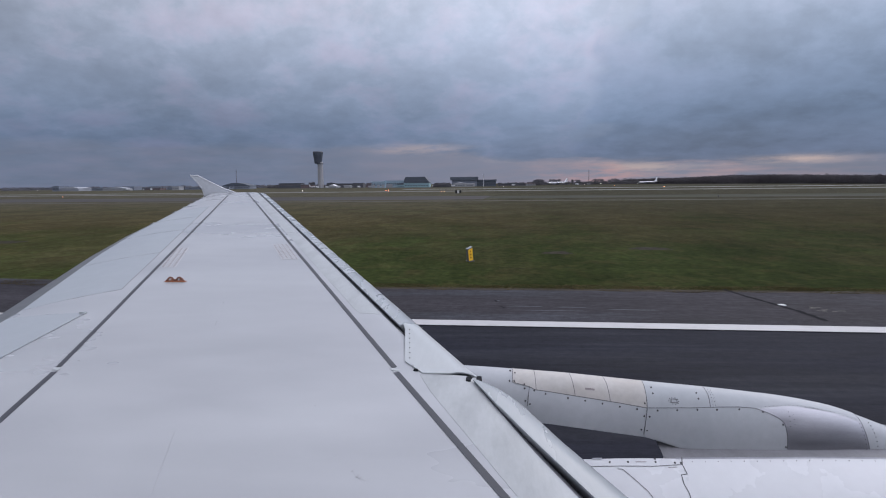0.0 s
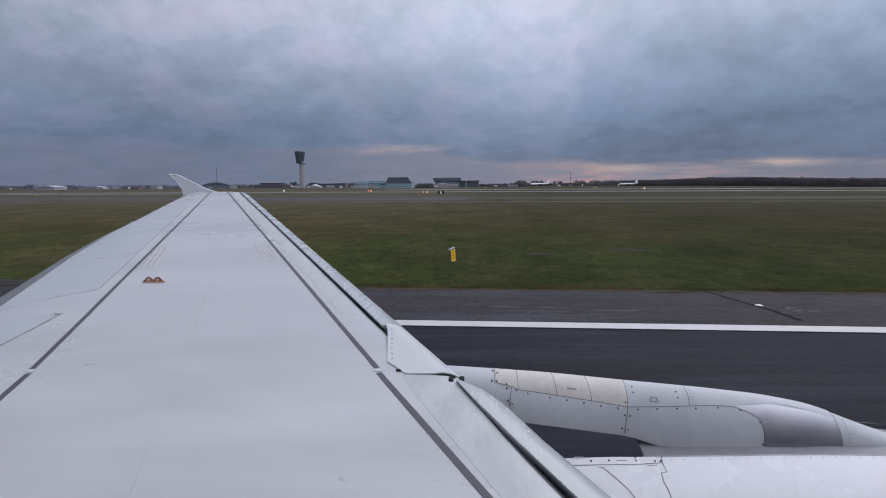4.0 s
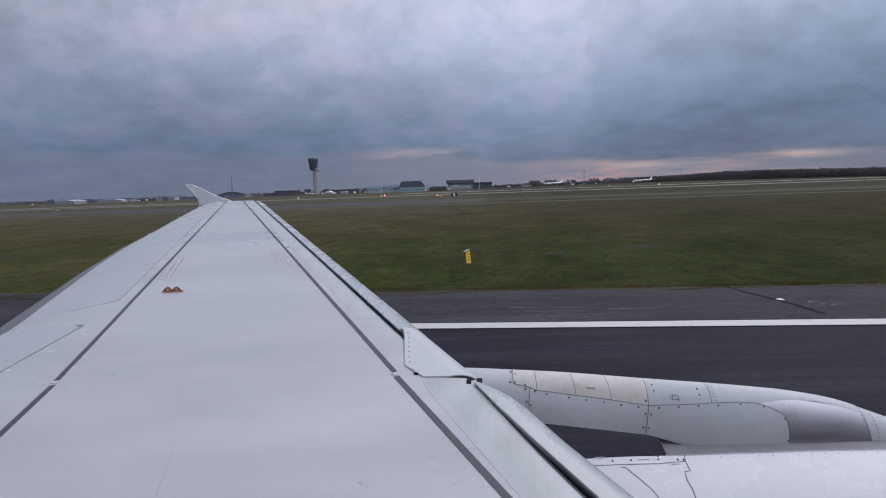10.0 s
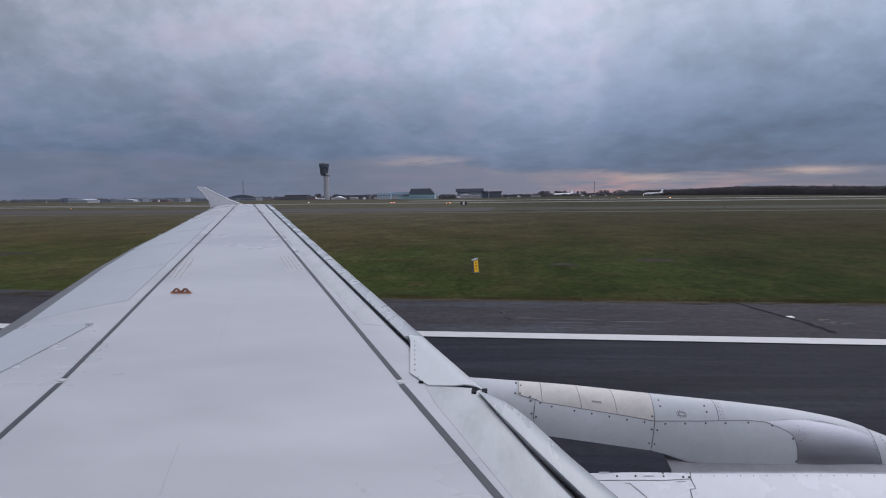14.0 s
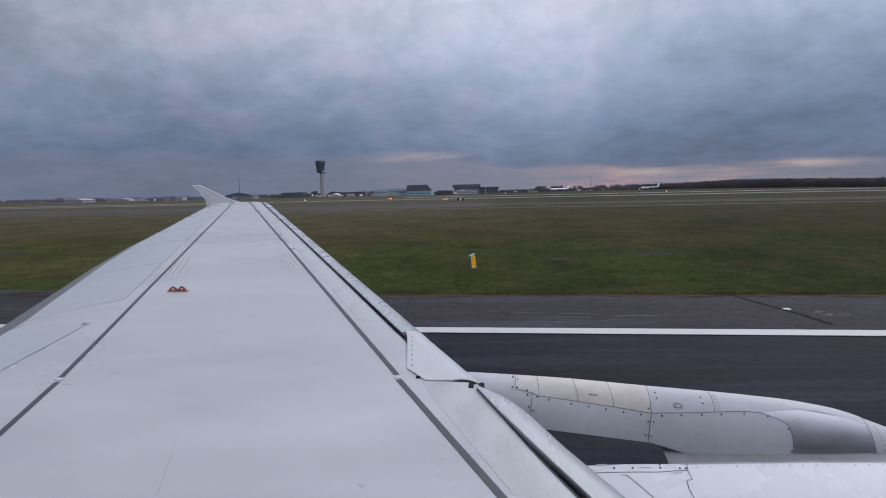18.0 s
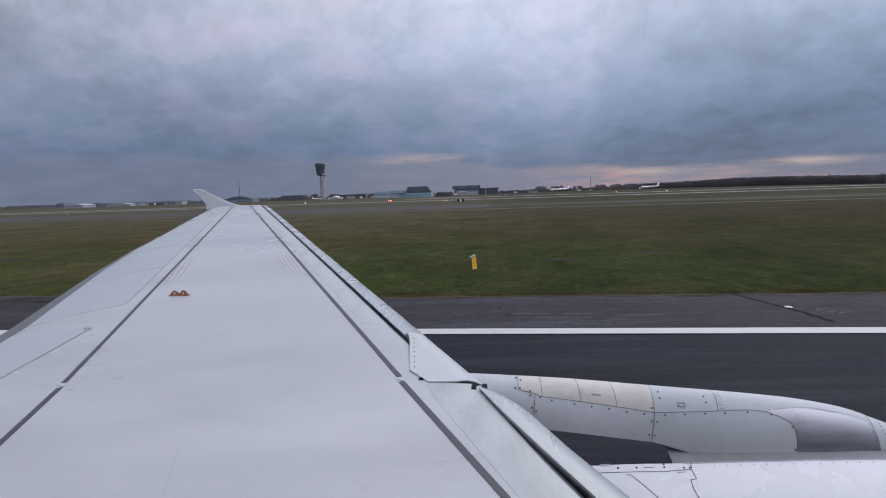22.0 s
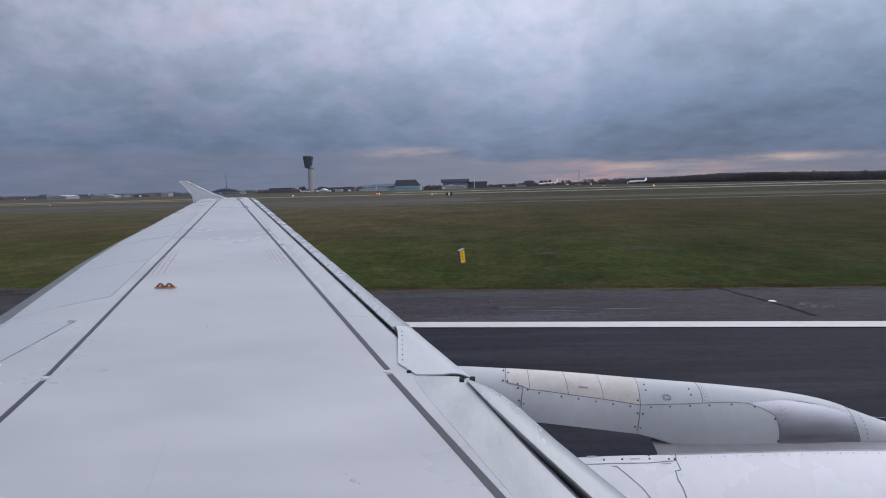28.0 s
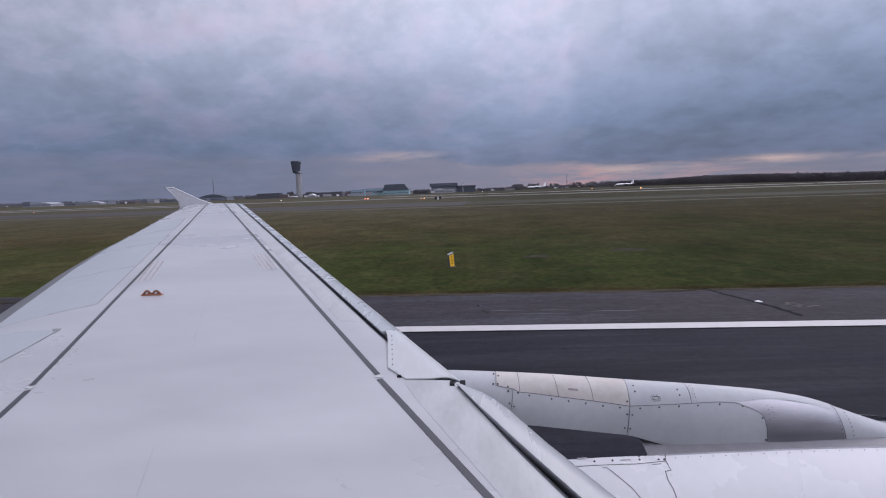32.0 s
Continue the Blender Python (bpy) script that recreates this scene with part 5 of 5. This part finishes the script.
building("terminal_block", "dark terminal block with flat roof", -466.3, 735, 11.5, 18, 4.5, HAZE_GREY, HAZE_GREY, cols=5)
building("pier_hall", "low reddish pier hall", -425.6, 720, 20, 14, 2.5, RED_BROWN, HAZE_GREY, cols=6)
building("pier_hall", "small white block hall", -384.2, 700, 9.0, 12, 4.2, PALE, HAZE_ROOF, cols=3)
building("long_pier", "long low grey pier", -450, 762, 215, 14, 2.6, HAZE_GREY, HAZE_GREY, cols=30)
building("far_shed", "low dark shed near the bushes", 51.6, 900, 42, 14, 3.0, BROWN, SLATE, "gable", 1.2, cols=6)
building("far_shed", "low shed with a reddish roof", 80.2, 905, 17, 12, 2.8, PALE, RED_BROWN, "gable", 1.6, cols=4)


# ---- masts ----
def mast(x, y, h):
    m = thing("mast", "slim steel lattice mast", "mast", "masts", at=Matrix.Translation((x, y, 0)))
    bm = bmesh.new()
    for sx, sy in ((-1, -1), (1, -1), (1, 1), (-1, 1)):
        rod(bm, (sx * 0.5, sy * 0.5, 0), (sx * 0.2, sy * 0.2, h), 0.12, 0.07, 5)
    for k in range(12):
        z0, z1 = h * k / 12, h * (k + 1) / 12
        s0, s1 = 0.5 - 0.3 * k / 12, 0.5 - 0.3 * (k + 1) / 12
        rod(bm, (-s0, -s0, z0), (s1, -s1, z1), 0.05, sides=4)
        rod(bm, (s0, s0, z0), (-s1, s1, z1), 0.05, sides=4)
    part("lattice", bm, MAST, m)
    part("tip", rod(bmesh.new(), (0, 0, h), (0, 0, h + 2), 0.06, sides=5), MAST, m)


mast(-343.2, 790, 28)
mast(170, 900, 23)
pole = thing("flag_pole", "slim white pole beside the dark hangar", "pole", at=Matrix.Translation((6.2, 798, 0)))
part("shaft", rod(bmesh.new(), (0, 0, 0), (0, 0, 16.5), 0.35, 0.22, 8), WHITE, pole)
part("foot", rod(bmesh.new(), (0, 0, 0), (0, 0, 0.4), 0.8, 0.7, 10), PALE, pole)


PLANE_WHITE = material("airliner_white_paint", (0.86, 0.86, 0.88), 0.35, vary=0.03)


# ---- parked airliners ----
def parked(x, y, turn, scale=0.78, label="white parked airliner far across the field"):
    p = thing("parked_airliner", label, "aircraft", "parked airliners", at=Matrix.Translation((x, y, 0)) @ Matrix.Rotation(turn, 4, "Z") @ Matrix.Scale(scale, 4))
    L, r, zc = 48.0, 2.15, 4.6

    def body(u, v):
        k = max(0.02, min(1, (u / 0.10) ** 0.55 if u > 0 else 0, ((1 - u) / 0.30) ** 0.75 if u < 1 else 0))
        a = 2 * math.pi * v
        return Vector((L * (0.5 - u), r * k * math.cos(a), zc + r * k * math.sin(a) + (1 - k) * r * 0.6 * (u > 0.5)))
    bm = bmesh.new()
    grid(bm, body, 28, 16, close_v=True)
    part("fuselage", bm, PLANE_WHITE, p, "", True)
    part("cockpit_window", box(bmesh.new(), L / 2 - 2.6, L / 2 - 1.3, -1.2, 1.2, 5.1, 5.7, 0.1), GLASS_DARK, p)
    for s in (1, -1):
        part("window_row", box(bmesh.new(), -L * 0.30, L * 0.36, s * 2.12 - 0.04, s * 2.12 + 0.04, 4.9, 5.25), GLASS_DARK, p, "dark cabin window row")
        bm = bmesh.new()
        lo = [(6, s * 1.6, 3.6), (-5, s * 1.6, 3.4), (-11, s * 22, 5.4), (-8.4, s * 22, 5.5)]
        a = [bm.verts.new(q) for q in lo]
        b = [bm.verts.new((q[0], q[1], q[2] + (0.9 if i < 2 else 0.25))) for i, q in enumerate(lo)]
        bm.faces.new(a), bm.faces.new(b)
        for i in range(4):
            bm.faces.new((a[i], a[(i + 1) % 4], b[(i + 1) % 4], b[i]))
        part("wing", bm, SLATE, p)
        part("engine", rod(bmesh.new(), (5, s * 7.5, 2.6), (0, s * 7.5, 2.6), 1.3, 1.0, 14), CAB_DARK, p)
        part("tailplane", box(bmesh.new(), -L / 2 + 1.0, -L / 2 + 4.8, min(0, s * 7.5), max(0, s * 7.5), 6.0, 6.3), PLANE_WHITE, p)
        part("gear", rod(bmesh.new(), (-2, s * 3.6, 0), (-2, s * 3.6, 3.8), 0.45), MAST, p)
    part("gear", rod(bmesh.new(), (18, 0, 0), (18, 0, 3.6), 0.4), MAST, p)
    bm = bmesh.new()
    fin = [(-L / 2 + 8, 6.2), (-L / 2 + 2.4, 14.6), (-L / 2 - 0.6, 14.6), (-L / 2 + 1.2, 6.0)]
    a = [bm.verts.new((fx, -0.25, fz)) for fx, fz in fin]
    b = [bm.verts.new((fx, 0.25, fz)) for fx, fz in fin]
    bm.faces.new(a), bm.faces.new(b)
    for i in range(4):
        bm.faces.new((a[i], a[(i + 1) % 4], b[(i + 1) % 4], b[i]))
    part("tail_fin", bm, PLANE_WHITE, p)
    return p


parked(136, 1000, radians(180 + 20))
parked(270, 935, radians(180 + 16), 0.70, "white taxiing airliner far across the field")
parked(-227, 775, radians(-15), 0.33, "small white parked business aircraft before the tower")


# ---- service vehicles on the far apron ----
def van(x, y, turn, mat, label):
    v = thing("service_van", label, "vehicle", "service vehicles", at=Matrix.Translation((x, y, 0)) @ Matrix.Rotation(turn, 4, "Z"))
    part("body", box(bmesh.new(), -2.6, 1.2, -1.0, 1.0, 0.45, 2.7, 0.12), mat, v)
    part("cab", box(bmesh.new(), 1.2, 2.7, -0.98, 0.98, 0.45, 2.1, 0.2), mat, v)
    part("windscreen", box(bmesh.new(), 2.2, 2.73, -0.85, 0.85, 1.25, 1.95, 0.1), GLASS_DARK, v)
    for wx in (-1.7, 1.7):
        for wy in (-0.95, 0.95):
            part("wheel", rod(bmesh.new(), (wx, wy - 0.12, 0.4), (wx, wy + 0.12, 0.4), 0.4, sides=12), SIGN_BLACK, v)


for x, y, turn, mat, label in ((-213, 790, 0.3, WHITE, "white service van parked before the tower"), (-197, 790, 2.8, WHITE, "white service van beside the tent hall"),
                               (-178, 785, 0.1, PALE, "pale grey service van on the apron"), (-168, 788, 1.2, WHITE, "white service van on the apron"),
                               (-140, 728, 0.2, PALE, "pale grey service van before the blue halls"), (-56, 712, 2.9, WHITE, "white service van near the teal hangar"),
                               (-35, 770, 0.1, WHITE, "white service van beside the dark hangar"), (53, 890, 0.1, WHITE, "white service van near the low shed"),
                               (153, 905, 0.4, WHITE, "white service van near the parked aircraft"), (171, 905, 0.1, PALE, "pale grey service van near the parked aircraft"),
                               (-440, 690, 0.1, WHITE, "white service van before the terminals"), (-410, 690, 2.0, WHITE, "white service van on the terminal apron")):
    van(x, y, turn, mat, label)


# ---- trees ----
def woods(name, label, spots, mat, seed, kind="stuff", twigs=260):
    """A far wood: trunks, and crowns of many fine leafless twig clumps, one mesh."""
    g = np.random.default_rng(seed)
    verts, faces, base = [], [], 0
    for x, y, h, wdt in spots:
        ring = [(x + 0.3 * math.cos(a), y + 0.3 * math.sin(a), 0) for a in (0, 2.1, 4.2)]
        verts.append(np.array(ring + [(x, y, h * 0.8)]))
        faces.append(np.array([(0, 1, 3), (1, 2, 3), (2, 0, 3)]) + base)
        base += 4
        n = twigs
        u, a = g.random(n), g.uniform(0, 6.283, n)
        r = wdt * np.sqrt(g.random(n)) * (1.0 - 0.75 * np.maximum(0, u - 0.45))
        c = np.stack((x + r * np.cos(a), y + r * np.sin(a) * 0.7, h * 0.98 * u ** 0.9), 1)
        size = g.uniform(0.4, 1.15, n)[:, None, None]
        tri = c[:, None, :] + g.uniform(-1, 1, (n, 3, 3)) * size * np.array((1.0, 0.35, 1.0))
        tri[:, :, 2] = np.maximum(tri[:, :, 2], 0.0)
        verts.append(tri.reshape(-1, 3))
        faces.append(np.arange(3 * n).reshape(-1, 3) + base)
        base += 3 * n
    me = bpy.data.meshes.new(name)
    me.from_pydata(np.concatenate(verts).tolist(), [], np.concatenate(faces).tolist())
    me.materials.append(mat)
    return tagged(new(name, me), label, "trees", "", kind)


rnd = random.Random(5)
spots = []
for k in range(1500):
    q = rnd.uniform(0.262, 0.95)
    d = table(q, [(0.262, 1010), (0.674, 540), (0.95, 450)]) + rnd.uniform(0, 26)
    h = table(q, [(0.262, 9.0), (0.30, 9.4), (0.345, 9.9), (0.43, 12.6), (0.522, 11.2), (0.674, 7.9), (0.95, 8.0)])
    spots.append((q * d, d, h * rnd.uniform(0.86, 1.0) * (1.12 if rnd.random() < 0.015 else 1), rnd.uniform(2.2, 3.6)))
woods("wood_edge", "brown leafless wood edge along the horizon", spots, TREE_BARE, 1, twigs=300)
spots = []
for k in range(150):
    q = rnd.uniform(0.085, 0.28)
    clump = 1.0 if min(abs(q - c) for c in (0.105, 0.135, 0.165, 0.21, 0.235, 0.262)) < 0.009 else 0.55
    spots.append((q * 1050, 1050 + rnd.uniform(0, 40), 9.6 * clump * rnd.uniform(0.75, 1.1), rnd.uniform(2.5, 5)))
woods("tree_row", "dark bare trees and bushes behind the parked aircraft", spots, TREE_DARK, 2)
spots = [(rnd.uniform(-57, -36), 700 + rnd.uniform(0, 10), rnd.uniform(3.6, 5.4), rnd.uniform(2, 3.4)) for k in range(30)]
spots += [(rnd.uniform(-246, -237), 806 + rnd.uniform(0, 8), rnd.uniform(7, 9.4), rnd.uniform(2, 3.4)) for k in range(10)]
spots += [(rnd.uniform(-230, -160), 838 + rnd.uniform(0, 8), rnd.uniform(4, 6.5), rnd.uniform(2, 4)) for k in range(26)]
spots += [(rnd.uniform(25, 100), 925 + rnd.uniform(0, 20), rnd.uniform(3, 5.2), rnd.uniform(2, 4)) for k in range(40)]
spots += [(rnd.uniform(-310, -250), 822 + rnd.uniform(0, 10), rnd.uniform(3, 5), rnd.uniform(3, 5)) for k in range(30)]
woods("hedge_trees", "dark bushes and trees beside the hangars", spots, TREE_DARK, 3)
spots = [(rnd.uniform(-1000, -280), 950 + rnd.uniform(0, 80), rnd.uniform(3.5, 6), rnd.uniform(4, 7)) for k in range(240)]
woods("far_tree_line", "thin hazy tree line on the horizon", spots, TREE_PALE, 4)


# ---- airfield lights and signs ----
def field_light(x, y, mat, label, r=0.5, h=1.0):
    f = thing("airfield_light", label, "airfield light", "airfield lights", at=Matrix.Translation((x, y, 0)))
    part("post", rod(bmesh.new(), (0, 0, 0), (0, 0, h), 0.08, sides=8), MAST, f)
    bm = bmesh.new()
    rod(bm, (0, 0, h), (0, 0, h + r), r * 0.75, r, 10)
    rod(bm, (0, 0, h + r), (0, 0, h + 1.4 * r), r, r * 0.5, 10)
    part("lamp", bm, mat, f)


field_light(-56.0, 350, RED_LAMP, "glowing red airfield light", 0.34, 0.4)
field_light(-57.8, 351, RED_LAMP, "glowing red airfield light", 0.24, 0.4)
field_light(-19.5, 292, AMBER, "glowing amber runway guard light", 0.18, 0.4)
field_light(-17.6, 290, AMBER, "glowing amber runway guard light", 0.18, 0.4)
field_light(-126, 400, WHITE_LAMP, "glowing white airfield light", 0.28, 0.2)
field_light(145, 458, AMBER, "glowing amber runway guard light", 0.34, 0.4)
field_light(125.6, 540, AMBER, "glowing amber runway guard light", 0.26, 0.3)
field_light(124.0, 541, AMBER_DIM, "dull amber taxiway light", 0.26, 0.3)
field_light(188.6, 900, WHITE_LAMP, "glowing white apron light", 0.5, 1.2)
field_light(154.5, 850, WHITE_LAMP, "glowing white apron light", 0.4, 0.6)
field_light(251.5, 925, WHITE_LAMP, "glowing white lamp before the taxiing airliner", 0.7, 1.0)
field_light(29.0, 690, WHITE_LAMP, "glowing white apron light", 0.25, 0.4)
field_light(-188, 246, AMBER_DIM, "dull amber taxiway light", 0.25, 0.3)
field_light(-560, 690, WHITE_LAMP, "glowing white apron light", 0.35, 1.2)
field_light(-420, 690, WHITE_LAMP, "glowing white apron light", 0.35, 1.2)
field_light(65.5, 160.7, CAB_DARK, "small unlit taxiway edge light", 0.18, 0.35)
for x, y in ((-130, 122.6), (-132.4, 123.6), (-159.3, 84.8)):
    field_light(x, y, AMBER, "glowing amber runway guard light", 0.25, 0.45)


def board(name, label, x, y, turn, w, h, d, faces_, z0=0.3):
    """A lit sign box on short legs with panels side by side."""
    s = thing(name, label, "sign", "airfield signs", at=Matrix.Translation((x, y, 0)) @ Matrix.Rotation(turn, 4, "Z"))
    part("case", box(bmesh.new(), -w / 2, w / 2, -d / 2, d / 2, z0, z0 + h, 0.03), SIGN_BLACK, s)
    n = len(faces_)
    for k, m in enumerate(faces_):
        part("panel", box(bmesh.new(), -w / 2 + w * k / n + 0.04, -w / 2 + w * (k + 1) / n - 0.04, -d / 2 - 0.02, -d / 2 + 0.01, z0 + 0.05, z0 + h - 0.05), m, s)
    for sx in (-0.35, 0.35):
        part("leg", rod(bmesh.new(), (sx * w, 0, 0), (sx * w, 0, z0 + 0.02), 0.05, sides=8), MAST, s)
    return s


board("runway_sign", "black and white sign box far across the grass", -9.6, 262, 0, 2.9, 1.35, 0.4, [SIGN_BLACK, WHITE_PAINT, SIGN_BLACK], 0.1)
board("taxiway_sign", "long yellow taxiway sign box on the grass", -92.9, 87.5, radians(35), 4.6, 0.8, 0.4, [SIGN_YELLOW])
board("taxiway_sign", "yellow taxiway sign box beside the turn-off", -126.6, 47, radians(40), 2.0, 0.8, 0.4, [SIGN_YELLOW])

# distance marker in the grass: a small slanting case, one lit yellow face with orange marks
LIT_YELLOW = material("lit_sign_yellow", (0.85, 0.50, 0.035), 0.4, vary=0.08, emit=0.10)
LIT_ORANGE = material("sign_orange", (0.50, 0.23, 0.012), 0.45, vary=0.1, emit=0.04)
SIDE_GREY = material("weathered_grey_panel", (0.15, 0.145, 0.145), 0.8, vary=0.2, scale=8)
marker = thing("distance_marker", "small slanted marker box with a yellow face on the grass", "sign", "airfield signs",
               at=Matrix.Translation((-0.55, 33.4, 0)) @ Matrix.Rotation(radians(24), 4, "Z") @ Matrix.Rotation(radians(-5), 4, "Y"))
bm = box(bmesh.new(), -0.15, 0.15, -0.15, 0.15, 0.04, 0.74)
for v in bm.verts:
    if v.co.z > 0.5:
        v.co.z += 0.34 * (v.co.x + 0.15)
bmesh.ops.bevel(bm, geom=bm.edges[:], offset=0.010, segments=2, affect="EDGES")
part("case", bm, SIDE_GREY, marker, "weathered grey case")
bm = box(bmesh.new(), -0.155, 0.155, -0.155, 0.155, 0.752, 0.772)
for v in bm.verts:
    v.co.z += 0.34 * (v.co.x + 0.15)
part("lid", bm, PALE, marker, "pale slanting lid")
bm = box(bmesh.new(), -0.135, 0.135, -0.162, -0.148, 0.07, 0.70)
for v in bm.verts:
    if v.co.z > 0.5:
        v.co.z += 0.34 * (v.co.x + 0.15)
part("face", bm, LIT_YELLOW, marker, "lit yellow face with orange marks")
for k in range(3):
    part("letter_bar", box(bmesh.new(), -0.045, 0.045, -0.170, -0.163, 0.20 + 0.18 * k, 0.30 + 0.18 * k), LIT_ORANGE, marker)
part("foot", box(bmesh.new(), -0.19, 0.19, -0.19, 0.19, 0.0, 0.05), SIDE_GREY, marker)
stake = thing("marker_stake", "short dark stake with a pale cap in the grass", "stake", at=Matrix.Translation((-20.8, 34.9, 0)))
part("post", rod(bmesh.new(), (0, 0, 0), (0, 0, 0.5), 0.10, 0.09, 10), SIGN_BLACK, stake)
part("cap", rod(bmesh.new(), (0, 0, 0.5), (0, 0, 0.6), 0.10, 0.04, 10), PALE, stake)

# bare dark patches in the grass
BARE_EARTH = material("bare_earth", (0.040, 0.036, 0.027), 0.95, vary=0.35, scale=1.5, spec=0.03, grain=(3.0, 0.35))


def bare_patch(x, y, rx, ry, seed):
    g = random.Random(seed)
    bm = bmesh.new()
    ring = []
    for k in range(40):
        a = 2 * math.pi * k / 40
        q = 0.75 + 0.35 * g.random() * (1 + 0.5 * math.sin(3 * a + seed))
        ring.append(bm.verts.new((x + rx * q * math.cos(a), y + ry * q * math.sin(a), 0.008)))
    bm.faces.new(ring)
    tagged(part("bare_patch", bm, BARE_EARTH), "bare dark earth patch in the grass", "soil", "bare patches", "structure")


for x, y, rx, ry, seed in ((11.7, 39.6, 1.5, 0.9, 3), (5.1, 37.4, 1.0, 0.8, 4), (-42.2, 45.6, 3.4, 1.6, 5)):
    bare_patch(x, y, rx, ry, seed)


# ---- grass blades along the near verge ----
def grass_blades(n, y0, y1, x0, x1, height, seed, mat):
    g = np.random.default_rng(seed)
    x = g.uniform(x0, x1, n)
    y = y0 + (y1 - y0) * g.uniform(0, 1, n) ** 1.7
    y += 0.10 * np.sin(x * 2.3) + 0.12 * np.sin(x * 0.71) + 0.06 * np.sin(x * 7.1)
    a = g.uniform(0, np.pi, n)
    h = height * g.uniform(0.4, 1.3, n) * (1 + 0.5 * np.sin(x * 1.9) * np.sin(y * 2.7))
    w = g.uniform(0.008, 0.022, n)
    lx, ly = g.normal(0, 0.05, n), g.normal(0, 0.05, n)
    v = np.empty((n, 3, 3))
    v[:, 0] = np.stack((x - w * np.cos(a), y - w * np.sin(a), np.zeros(n)), 1)
    v[:, 1] = np.stack((x + w * np.cos(a), y + w * np.sin(a), np.zeros(n)), 1)
    v[:, 2] = np.stack((x + lx, y + ly, h), 1)
    me = bpy.data.meshes.new("grass_blades")
    me.from_pydata(v.reshape(-1, 3).tolist(), [], np.arange(3 * n).reshape(-1, 3).tolist())
    me.materials.append(mat)
    ob = new("grass_blades", me)
    ob.matrix_basis = RUN
    return tagged(ob, "short rough olive grass blades beside the shoulder", "grass", "", "stuff")


grass_blades(60000, 24.25, 25.6, -30, 45, 0.035, 11, BLADE)
